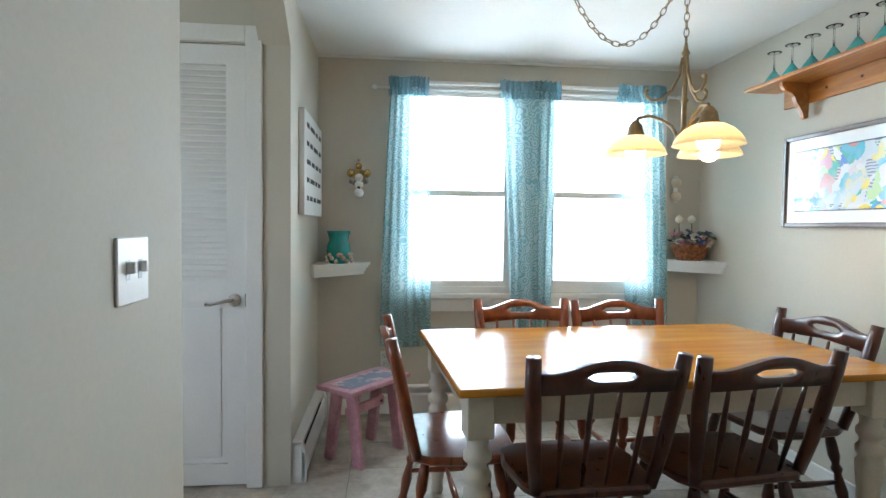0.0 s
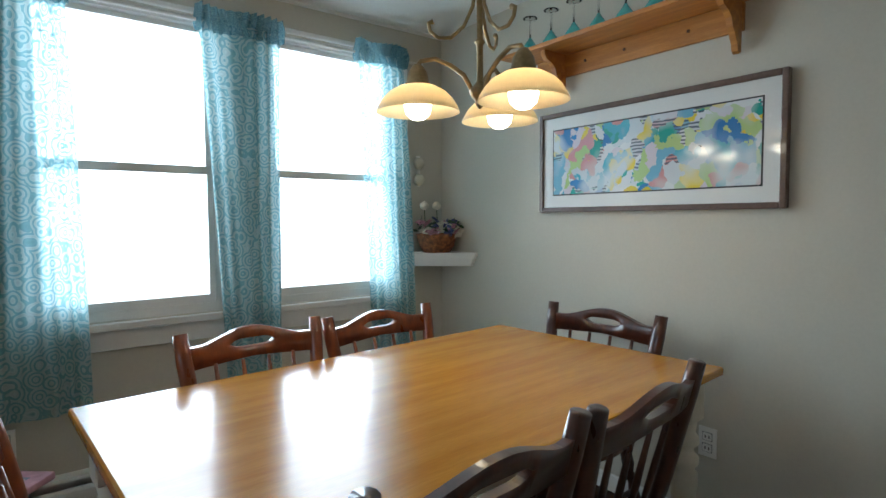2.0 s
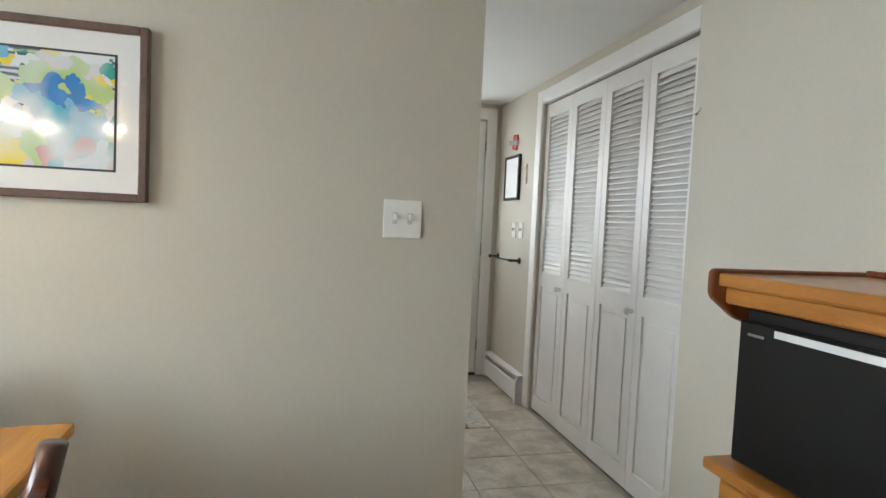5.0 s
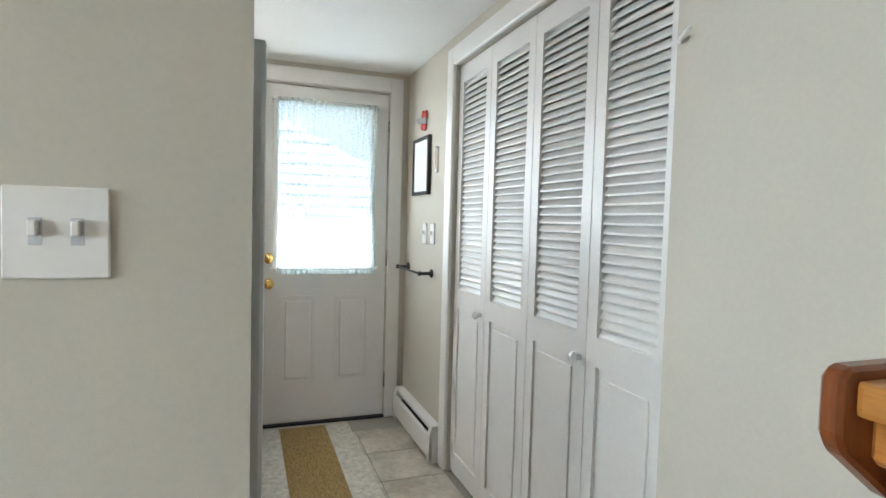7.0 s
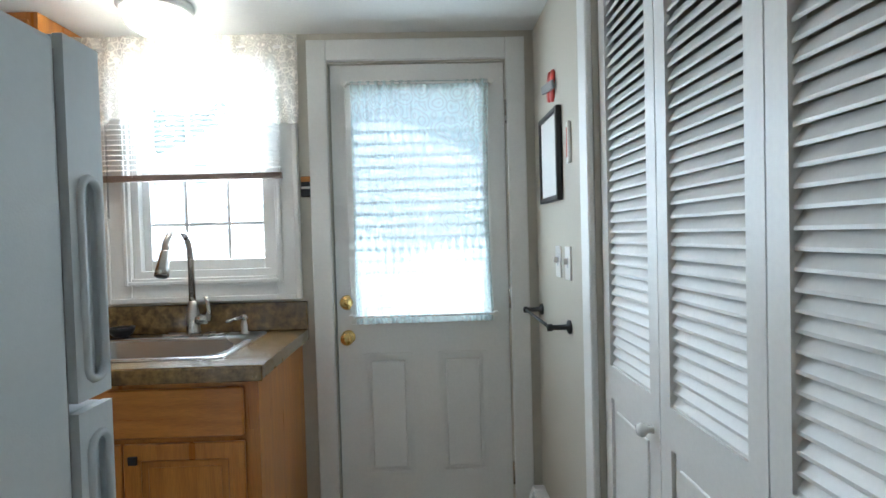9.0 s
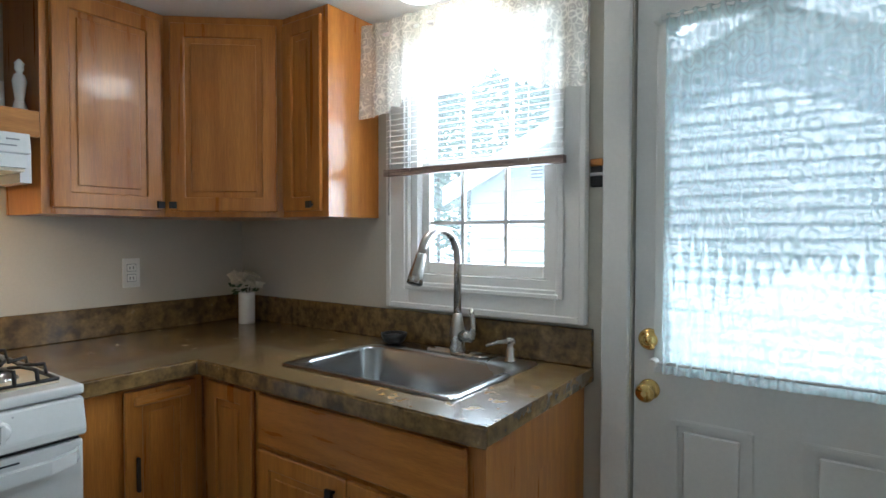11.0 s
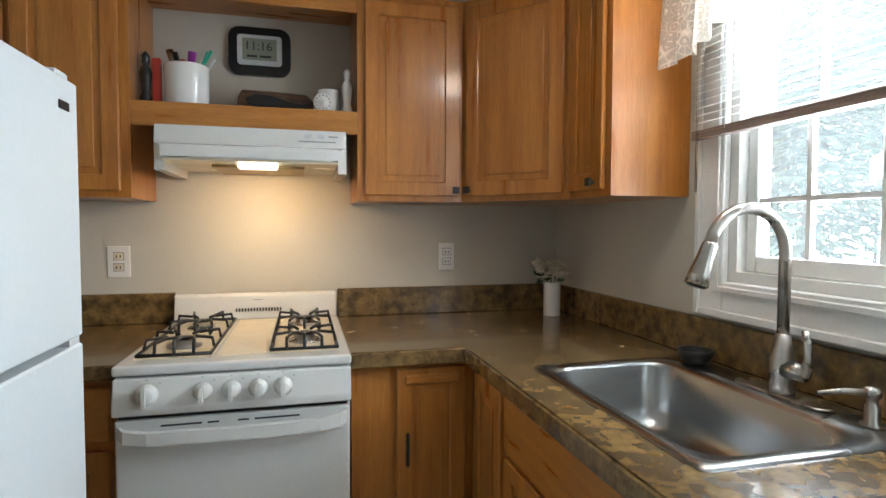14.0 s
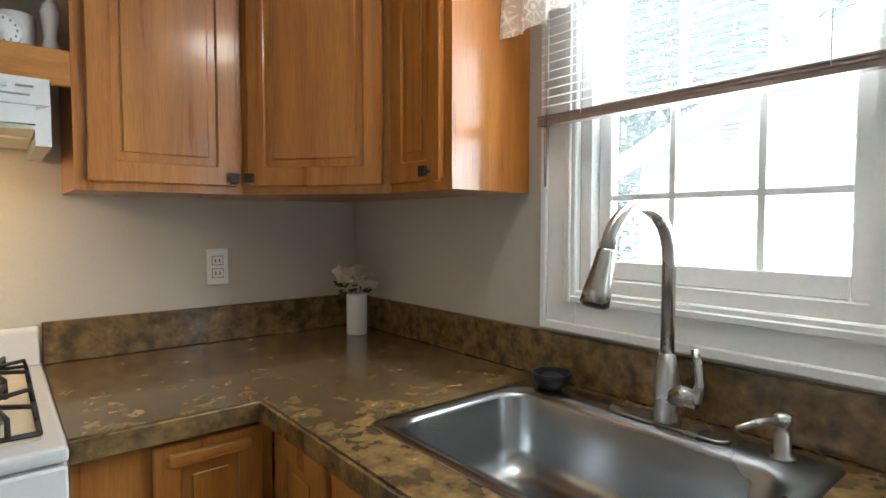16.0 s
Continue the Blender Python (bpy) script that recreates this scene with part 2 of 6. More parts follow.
RUG = material("jute_rug", (0.40, 0.27, 0.10), 0.95, vary=0.2, scale=40, fine=200, stretch=(1, 5, 1), bump=0.6, bump_scale=250)
RUGE = material("rug_border", (0.62, 0.58, 0.50), 0.95, vary=0.12, scale=40, fine=200, bump=0.6, bump_scale=250)
SHEER = cloth("sheer_teal_cloth", (0.66, 0.80, 0.80), (0.24, 0.42, 0.46), holes=0.20, scale=17, hole_soft=0.17, lucent=0.6, tint=(0.80, 0.95, 0.97))
RUFFLE = cloth("gathered_teal_cloth", (0.36, 0.56, 0.60), (0.12, 0.26, 0.32), holes=0.12, scale=34, hole_soft=0.12, lucent=0.4)
LACE = cloth("cream_lace", (0.82, 0.78, 0.70), (0.80, 0.76, 0.68), holes=0.26, scale=44, hole_soft=0.24, lucent=0.5, lace=True)
VOILE = cloth("white_voile", (0.78, 0.84, 0.83), (0.60, 0.70, 0.69), holes=0.30, scale=16, hole_soft=0.16, lucent=0.45)
BULB = glow("lit_bulb", (1.0, 0.82, 0.56), 12.0)
DOME = glow("lit_dome", (1.0, 0.90, 0.75), 13.0)
HOODLAMP = glow("hood_lamp_lens", (1.0, 0.88, 0.66), 4.0)
SHADE = material("amber_alabaster_glass", (0.84, 0.74, 0.54), 0.35, second=(0.78, 0.64, 0.42), vary=0.06, scale=9)
b_ = SHADE.node_tree.nodes["Principled BSDF"]
b_.inputs["Transmission Weight"].default_value = 0.0
b_.inputs["Subsurface Weight"].default_value = 0.0
tl = SHADE.node_tree.nodes.new("ShaderNodeBsdfTranslucent")
tl.inputs[0].default_value = (0.96, 0.84, 0.60, 1)
ms = SHADE.node_tree.nodes.new("ShaderNodeMixShader")
ms.inputs[0].default_value = 0.55
SHADE.node_tree.links.new(b_.outputs[0], ms.inputs[1])
SHADE.node_tree.links.new(tl.outputs[0], ms.inputs[2])
SHADE.node_tree.links.new(ms.outputs[0], SHADE.node_tree.nodes["Material Output"].inputs[0])
GRASS = material("lawn", (0.08, 0.13, 0.04), 0.9, vary=0.3, scale=2, fine=30)
SLATBROWN = material("taupe_slats", (0.25, 0.185, 0.155), 0.5, vary=0.06)
SIDING = material("pale_siding", (0.78, 0.82, 0.82), 0.6, vary=0.03)
ROOF = material("roof_shingle", (0.20, 0.20, 0.21), 0.9, vary=0.2)
NEEDLE = material("needles", (0.12, 0.19, 0.12), 0.7, vary=0.35, scale=3)
PALEGROUND = material("pale_added_ground", (0.62, 0.61, 0.58), 0.9, vary=0.05, scale=1)
BARK = material("bark", (0.20, 0.16, 0.13), 0.9, vary=0.3, scale=12)
DECK = material("white_rail", (0.78, 0.78, 0.76), 0.6, vary=0.04)


def painting():
    """Loose watercolour: patches of blue, yellow, green, rose on white paper."""
    m = material("watercolour", (0.8, 0.8, 0.8), 0.2, coat=1.0)
    nt = m.node_tree
    b = nt.nodes["Principled BSDF"]
    tc = nt.nodes.new("ShaderNodeTexCoord")
    nz = nt.nodes.new("ShaderNodeTexNoise")
    nz.inputs["Scale"].default_value = 7
    nz.inputs["Detail"].default_value = 4
    ad = nt.nodes.new("ShaderNodeVectorMath")
    ad.operation = "MULTIPLY_ADD"
    ad.inputs[1].default_value = (0.34, 0.34, 0.34)
    nt.links.new(tc.outputs["Object"], nz.inputs["Vector"])
    nt.links.new(nz.outputs["Color"], ad.inputs[0])
    nt.links.new(tc.outputs["Object"], ad.inputs[2])
    v = nt.nodes.new("ShaderNodeTexVoronoi")
    v.inputs["Scale"].default_value = 15
    nt.links.new(ad.outputs[0], v.inputs["Vector"])
    sep = nt.nodes.new("ShaderNodeSeparateColor")
    nt.links.new(v.outputs["Color"], sep.inputs[0])
    r = nt.nodes.new("ShaderNodeValToRGB")
    r.color_ramp.interpolation = "CONSTANT"
    cols = [(0.70, 0.72, 0.74), (0.20, 0.45, 0.62), (0.62, 0.66, 0.70), (0.78, 0.62, 0.08), (0.05, 0.36, 0.30), (0.72, 0.74, 0.76), (0.05, 0.22, 0.52), (0.62, 0.30, 0.30), (0.66, 0.60, 0.66), (0.10, 0.42, 0.55), (0.45, 0.60, 0.25), (0.74, 0.75, 0.76)]
    for i, c in enumerate(cols):
        e = r.color_ramp.elements[i] if i < 2 else r.color_ramp.elements.new(i / len(cols))
        e.position, e.color = i / len(cols), (*c, 1)
    nt.links.new(sep.outputs[0], r.inputs[0])
    wash = nt.nodes.new("ShaderNodeTexNoise")
    wash.inputs["Scale"].default_value = 5
    nt.links.new(tc.outputs["Object"], wash.inputs["Vector"])
    mr = nt.nodes.new("ShaderNodeMapRange")
    mr.inputs[1].default_value, mr.inputs[2].default_value = 0.32, 0.50
    nt.links.new(wash.outputs[0], mr.inputs[0])
    mx = nt.nodes.new("ShaderNodeMix")
    mx.data_type = "RGBA"
    mx.inputs[6].default_value = (0.66, 0.72, 0.75, 1)
    nt.links.new(mr.outputs[0], mx.inputs[0])
    nt.links.new(r.outputs[0], mx.inputs[7])
    # fine inked stripes in a few of the patches
    wv = nt.nodes.new("ShaderNodeTexWave")
    wv.bands_direction = "Z"
    wv.inputs["Scale"].default_value = 22
    wv.inputs["Distortion"].default_value = 5
    wv.inputs["Detail Scale"].default_value = 0.6
    nt.links.new(tc.outputs["Object"], wv.inputs["Vector"])
    cut = nt.nodes.new("ShaderNodeMath")
    cut.operation = "GREATER_THAN"
    cut.inputs[1].default_value = 0.88
    nt.links.new(sep.outputs[1], cut.inputs[0])
    ink = nt.nodes.new("ShaderNodeMath")
    ink.operation = "MULTIPLY"
    nt.links.new(cut.outputs[0], ink.inputs[0])
    nt.links.new(wv.outputs[1], ink.inputs[1])
    mi = nt.nodes.new("ShaderNodeMix")
    mi.data_type = "RGBA"
    mi.inputs[7].default_value = (0.10, 0.12, 0.16, 1)
    nt.links.new(ink.outputs[0], mi.inputs[0])
    nt.links.new(mx.outputs[2], mi.inputs[6])
    nt.links.new(mi.outputs[2], b.inputs["Base Color"])
    return m


ART = painting()

# ---- mesh helpers ----
BASE = {}


def box(bm, x0, x1, y0, y1, z0, z1):
    vs = [bm.verts.new((x, y, z)) for x in (x0, x1) for y in (y0, y1) for z in (z0, z1)]
    for q in ((0, 1, 3, 2), (4, 6, 7, 5), (0, 4, 5, 1), (2, 3, 7, 6), (0, 2, 6, 4), (1, 5, 7, 3)):
        bm.faces.new([vs[i] for i in q])
    return bm


def boxes(*bs, bevel=0.0, seg=1):
    bm = bmesh.new()
    for b in bs:
        box(bm, *b)
    if bevel:
        bmesh.ops.bevel(bm, geom=list(bm.edges), offset=bevel, segments=seg, affect="EDGES", profile=0.6)
    return bm


def plate(xs, ys, keep, z0, z1):
    """One connected slab over the cells of a grid for which keep(i, j) holds."""
    bm = bmesh.new()
    vs = {}

    def v(i, j, k):
        if (i, j, k) not in vs:
            vs[i, j, k] = bm.verts.new((xs[i], ys[j], (z0, z1)[k]))
        return vs[i, j, k]

    has = lambda i, j: 0 <= i < len(xs) - 1 and 0 <= j < len(ys) - 1 and keep(i, j)
    for i in range(len(xs) - 1):
        for j in range(len(ys) - 1):
            if not has(i, j):
                continue
            bm.faces.new((v(i, j, 1), v(i + 1, j, 1), v(i + 1, j + 1, 1), v(i, j + 1, 1)))
            bm.faces.new((v(i, j, 0), v(i, j + 1, 0), v(i + 1, j + 1, 0), v(i + 1, j, 0)))
            for di, dj, a, b in ((-1, 0, (i, j), (i, j + 1)), (1, 0, (i + 1, j), (i + 1, j + 1)), (0, -1, (i, j), (i + 1, j)), (0, 1, (i, j + 1), (i + 1, j + 1))):
                if not has(i + di, j + dj):
                    bm.faces.new((v(*a, 0), v(*b, 0), v(*b, 1), v(*a, 1)))
    return bm


def ring_slab(bm, at, w, z0, z1, st, d0, d1):
    """A rectangular frame of one piece; at(s, z, d) gives its place."""
    rows = []
    for d in (d0, d1):
        for m in (0, st):
            rows.append([bm.verts.new(at(a, z, d)) for a, z in ((m, z0 + m), (w - m, z0 + m), (w - m, z1 - m), (m, z1 - m))])
    bo, bi, fo, fi = rows
    for k in range(4):
        j = (k + 1) % 4
        for p, q in ((fo, fi), (bi, bo), (bo, fo), (fi, bi)):
            bm.faces.new((p[k], p[j], q[j], q[k]))
    return bm


def tube(points, radii, seg=10, bm=None, closed=False):
    """A round bar along points."""
    bm = bm or bmesh.new()
    pts = [Vector(p) for p in points]
    n = len(pts)
    radii = radii if isinstance(radii, (list, tuple)) else [radii] * n
    rings, up = [], None
    for i, p in enumerate(pts):
        a = pts[(i - 1) % n] if (closed or i) else p
        b = pts[(i + 1) % n] if (closed or i < n - 1) else p
        d = (b - a).normalized()
        if up is None:
            up = d.orthogonal().normalized()
        up = (up - d * up.dot(d)).normalized()
        side = d.cross(up)
        rings.append([bm.verts.new(p + radii[i] * (math.cos(2 * math.pi * k / seg) * up + math.sin(2 * math.pi * k / seg) * side)) for k in range(seg)])
    for i in range(n if closed else n - 1):
        r, s = rings[i], rings[(i + 1) % n]
        for k in range(seg):
            bm.faces.new((r[k], r[(k + 1) % seg], s[(k + 1) % seg], s[k]))
    if not closed:
        bm.faces.new(rings[0][::-1])
        bm.faces.new(rings[-1])
    for f in bm.faces:
        f.smooth = True
    return bm


def lathe(profile, centre=(0, 0, 0), seg=20, axis="z", bm=None, cap=True):
    """Turned shape: profile of (radius, height)."""
    bm = bm or bmesh.new()
    c = Vector(centre)
    rings = []
    for r, h in profile:
        ring = []
        for k in range(seg):
            a = 2 * math.pi * k / seg
            p = (r * math.cos(a), r * math.sin(a), h)
            if axis == "x":
                p = (p[2], p[0], p[1])
            elif axis == "y":
                p = (p[1], p[2], p[0])
            ring.append(bm.verts.new(c + Vector(p)))
        rings.append(ring)
    for a, b in zip(rings, rings[1:]):
        for k in range(seg):
            f = bm.faces.new((a[k], a[(k + 1) % seg], b[(k + 1) % seg], b[k]))
            f.smooth = True
    if cap:
        bm.faces.new(rings[0][::-1])
        bm.faces.new(rings[-1])
    return bm


def prism(outline, axis, a, b, bm=None, bevel=0.0):
    """An outline of 2D points pushed along an axis from a to b."""
    bm = bm or bmesh.new()
    at = {"x": lambda u, v, w: (w, u, v), "y": lambda u, v, w: (u, w, v), "z": lambda u, v, w: (u, v, w)}[axis]
    lo = [bm.verts.new(at(u, v, a)) for u, v in outline]
    hi = [bm.verts.new(at(u, v, b)) for u, v in outline]
    fs = [bm.faces.new(lo[::-1]), bm.faces.new(hi)]
    for i in range(len(lo)):
        j = (i + 1) % len(lo)
        fs.append(bm.faces.new((lo[i], lo[j], hi[j], hi[i])))
    bmesh.ops.recalc_face_normals(bm, faces=list(bm.faces))
    if bevel:
        bmesh.ops.bevel(bm, geom=list(bm.edges), offset=bevel, segments=1, affect="EDGES")
    return bm


def sheet(width_at, z0, z1, y, folds, depth, nx=60, nz=14, axis="x", wander=0.01):
    """Hanging cloth: width_at(s) gives its two sides at height share s (0 low, 1 high)."""
    bm = bmesh.new()
    grid = []
    for j in range(nz + 1):
        s = j / nz
        u0, u1 = width_at(s)
        row = []
        for i in range(nx + 1):
            t = i / nx
            u = u0 + (u1 - u0) * t
            w = y + depth * math.sin(2 * math.pi * folds * t + 0.7 * math.sin(3 * s)) * (0.6 + 0.4 * math.sin(7 * t + 2)) + wander * math.sin(5 * s + 9 * t)
            z = z0 + (z1 - z0) * s
            row.append(bm.verts.new((u, w, z) if axis == "x" else (w, u, z)))
        grid.append(row)
    for a, b in zip(grid, grid[1:]):
        for i in range(nx):
            f = bm.faces.new((a[i], a[i + 1], b[i + 1], b[i]))
            f.smooth = True
    return bm


def mesh_of(name, bm, mat, offset=(0, 0, 0)):
    me = bpy.data.meshes.new(name)
    bmesh.ops.translate(bm, verts=bm.verts, vec=-Vector(offset))
    bmesh.ops.recalc_face_normals(bm, faces=list(bm.faces))
    bm.to_mesh(me)
    bm.free()
    me.materials.append(mat)
    return me


def thing(name, base, label, category, group=""):
    ob = new(name)
    ob.location = base
    ob.empty_display_size = 0.1
    BASE[ob] = Vector(base)
    return tagged(ob, label, category, group)


def part(name, bm, mat, parent, label=""):
    """One mesh under a thing or a part; the mesh is given in the room's coordinates."""
    ob = new(name, mesh_of(name, bm, mat, BASE[parent]))
    ob.parent = parent
    BASE[ob] = BASE[parent]
    return tagged(ob, label)


def single(name, bm, mat, base, label, category, group=""):
    ob = new(name, mesh_of(name, bm, mat, base))
    ob.location = base
    BASE[ob] = Vector(base)
    return tagged(ob, label, category, group)


def structure(name, bm, mat, label, category=""):
    ob = new(name, mesh_of(name, bm, mat))
    BASE[ob] = Vector((0, 0, 0))
    return tagged(ob, label, category or name.split("_")[0], kind="structure")


# ---- the rooms ----
XL, XP, YW, ZD = -0.46, 2.12, 3.57, 2.32      # dining room: side walls, window wall, ceiling
XQ, XD, YC, YS, ZK = 2.24, 4.70, -0.27, 2.60, 2.20  # kitchen: partition's back, door wall, closet wall, stove wall, ceiling
YB = -2.6
T = 0.14
FX, FY = 0.335, 0.335
floor = structure("floor", boxes((-2.3, 4.86, YB - 0.1, 3.75, -0.12, -0.006)), GROUT, "beige stone-look ceramic tile floor with grey grout", "floor")

WX = ((0.07, 0.82), (1.04, 1.79))   # dining windows, openings
WZ0, WZ1 = 0.80, 2.155
structure("wall_window", boxes((XL - T, XP + 0.12, YW, YW + T, -0.01, WZ0), (XL - T, XP + 0.12, YW, YW + T, WZ1, 2.6), (XL - T, WX[0][0], YW, YW + T, WZ0, WZ1), (WX[0][1], WX[1][0], YW, YW + T, WZ0, WZ1), (WX[1][1], XP + 0.12, YW, YW + T, WZ0, WZ1)), WALL, "warm beige painted wall with two windows", "wall")
# side wall with a chamfered opening to the hall
bm = boxes((XL - T, XL, 2.60, YW, -0.01, 2.6), (XL - T, XL, YB, 1.26, -0.01, 2.6), (XL - T, XL, 1.26, 2.60, 2.22, 2.6))
prism(((2.60, 2.06), (2.60, 2.22), (2.42, 2.22)), "x", XL - T, XL, bm)
prism(((1.26, 2.06), (1.44, 2.22), (1.26, 2.22)), "x", XL - T, XL, bm)
structure("wall_hall_side", bm, WALL, "beige wall with a wide opening that has clipped corners", "wall")
structure("wall_partition", boxes((XP, XQ, 0.70, YS + 0.97, -0.01, 2.6)), WALL, "beige partition wall between dining room and kitchen", "wall")
structure("wall_stove", boxes((XQ, XD, YS, YS + T, -0.01, 2.6)), WALL, "beige painted kitchen wall behind the stove", "wall")
KW = (0.87, 1.49, 1.16, 2.10)   # kitchen window opening y0 y1 z0 z1
DW = (-0.142, 0.628, 2.07)      # back door
structure("wall_door", boxes((XD, XD + T, YC - 0.1, DW[0], -0.01, 2.6), (XD, XD + T, DW[0], DW[1], DW[2], 2.6), (XD, XD + T, DW[1], KW[0], -0.01, 2.6), (XD, XD + T, KW[0], KW[1], -0.01, KW[2]), (XD, XD + T, KW[0], KW[1], KW[3], 2.6), (XD, XD + T, KW[1], YS + T, -0.01, 2.6)), WALL, "beige kitchen wall with the back door and a window", "wall")
CX0, CX1, CZ = 2.345, 3.855, 2.05   # closet opening
structure("wall_closet", boxes((CX1, XD, YC - 0.1, YC, -0.01, 2.6), (0.70, CX0, YC - 0.1, YC + 0.02, -0.01, 2.6), (CX0, CX1, YC - 0.1, YC, CZ, 2.6)), WALL, "off-white wall around the louvred closet", "wall")
structure("closet_inside", boxes((2.25, 3.92, -0.95, -0.90, -0.01, 2.3), (2.25, 2.30, -0.90, YC - 0.1, -0.01, 2.3), (3.87, 3.92, -0.90, YC - 0.1, -0.01, 2.3)), WALL, "plain closet back wall", "wall")
# Unseen wall with an assumed place; closes the room and keeps sunlight out.
structure("wall_back", boxes((XL - T, 2.3, YB - T, YB, -0.01, 2.6), (2.25, 2.3, YB, -0.95, -0.01, 2.6)), WALL, "plain beige wall added unseen behind the walk", "wall")
# The window opening in the unseen end wall is added for the fill lamp.
structure("wall_hall_far", boxes((-0.66, XL - T, 2.60, 2.72, -0.01, 2.6), (-2.2, -1.31, 2.60, 2.72, -0.01, 2.6), (-1.31, -0.66, 2.60, 2.72, 2.06, 2.6), (-2.3, -2.2, 0.0, 0.8, -0.01, 2.6), (-2.3, -2.2, 1.8, 2.72, -0.01, 2.6), (-2.3, -2.2, 0.8, 1.8, -0.01, 0.9), (-2.3, -2.2, 0.8, 1.8, 2.0, 2.6), (-2.2, XL - T, 0.0, 0.1, -0.01, 2.6), (-1.31, -0.66, 2.9, 2.95, -0.01, 2.3)), WALL, "grey-beige hall wall with a louvred door", "wall")
structure("ceiling_dining", boxes((-2.3, XP + 0.06, YB - 0.1, YW + 0.1, ZD, ZD + 0.05)), CEIL, "flat white ceiling of the dining room", "ceiling")
structure("ceiling_kitchen", boxes((XP + 0.061, XD + 0.1, -0.97, YS + 0.1, ZK, ZK + 0.05), (XP + 0.061, XP + 0.07, -0.97, YS + 0.1, ZK + 0.05, ZD + 0.05)), CEIL, "flat white ceiling of the kitchen", "ceiling")
structure("trim_hall_door", boxes((-0.66, -0.585, 2.583, 2.60, 0, 2.14), (-1.385, -1.31, 2.583, 2.60, 0, 2.14), (-1.31, -0.66, 2.583, 2.60, 2.065, 2.14), bevel=0.004), WHITE, "white painted door casing", "trim")
structure("trim_back_door", boxes((XD - 0.02, XD, DW[1] + 0.004, DW[1] + 0.088, 0, 2.168), (XD - 0.02, XD, DW[0] - 0.086, DW[0] - 0.004, 0, 2.168), (XD - 0.02, XD, DW[0] - 0.004, DW[1] + 0.004, 2.077, 2.168), (XD + 0.05, XD + 0.13, DW[1] - 0.006, DW[1] + 0.004, 0, 2.07), bevel=0.004), WHITE, "white painted casing of the back door", "trim")
structure("trim_closet", boxes((CX1, CX1 + 0.085, YC, YC + 0.02, 0, 2.14), (CX0, CX1, YC, YC + 0.02, CZ, 2.14), bevel=0.005), WHITE, "white painted closet casing", "trim")
structure("trim_dining_ceiling", boxes((XL, XP, YW - 0.012, YW, ZD - 0.014, ZD)), WHITE, "thin white bead along the ceiling", "trim")
structure("baseboard_partition", boxes((XP - 0.014, XP, 0.70, YW, 0, 0.085), bevel=0.004), WHITE, "white baseboard", "baseboard")
structure("threshold", boxes((XD - 0.02, XD + 0.13, DW[0], DW[1], 0, 0.012)), GAP, "dark metal door threshold", "threshold")

# ---- windows and doors ----


def dining_window(x0, x1, name):
    y = YW + 0.05
    w = thing(name, ((x0 + x1) / 2, y, WZ0), "white double-hung window with bright daylight behind", "window")
    w["kind"] = "structure"
    part("window_frame", boxes((x0, x0 + 0.035, y - 0.03, y + 0.05, WZ0, WZ1), (x1 - 0.035, x1, y - 0.03, y + 0.05, WZ0, WZ1), (x0 + 0.035, x1 - 0.035, y - 0.03, y + 0.05, WZ1 - 0.035, WZ1), (x0 + 0.035, x1 - 0.035, y - 0.03, y + 0.05, WZ0, WZ0 + 0.04)), WHITE, w)
    part("lower_sash", boxes((x0 + 0.036, x1 - 0.036, y - 0.028, y, 1.44, 1.475), (x0 + 0.036, x1 - 0.036, y - 0.028, y, WZ0 + 0.041, WZ0 + 0.08), (x0 + 0.036, x0 + 0.062, y - 0.028, y, WZ0 + 0.08, 1.44), (x1 - 0.062, x1 - 0.036, y - 0.028, y, WZ0 + 0.08, 1.44)), WHITE, w)
    part("upper_sash", boxes((x0 + 0.036, x1 - 0.036, y + 0.002, y + 0.03, 1.445, 1.48), (x0 + 0.036, x0 + 0.058, y + 0.002, y + 0.03, 1.48, WZ1 - 0.036), (x1 - 0.058, x1 - 0.036, y + 0.002, y + 0.03, 1.48, WZ1 - 0.036), (x0 + 0.058, x1 - 0.058, y + 0.002, y + 0.03, WZ1 - 0.06, WZ1 - 0.036)), WHITE, w)
    for z0, z1, d in ((WZ0 + 0.08, 1.44, -0.014), (1.48, WZ1 - 0.06, 0.016)):
        p = part("pane", boxes((x0 + 0.058, x1 - 0.058, y + d, y + d + 0.003, z0, z1)), PANE, w)
        p.visible_shadow = False
    return w


dining_window(*WX[0], "window_1")
dining_window(*WX[1], "window_2")
structure("trim_dining_windows", boxes((0.0, 0.07, YW - 0.02, YW, 0.68, 2.18), (1.79, 1.86, YW - 0.02, YW, 0.68, 2.18), (0.82, 1.04, YW - 0.02, YW, 0.80, 2.155), (0.07, 1.79, YW - 0.02, YW, 2.155, 2.18), (0.07, 1.79, YW - 0.02, YW, 0.68, 0.765), (-0.01, 1.87, YW - 0.05, YW - 0.0205, 0.768, 0.80), bevel=0.004), WHITE, "white painted casing, sill and apron of the paired windows", "trim")


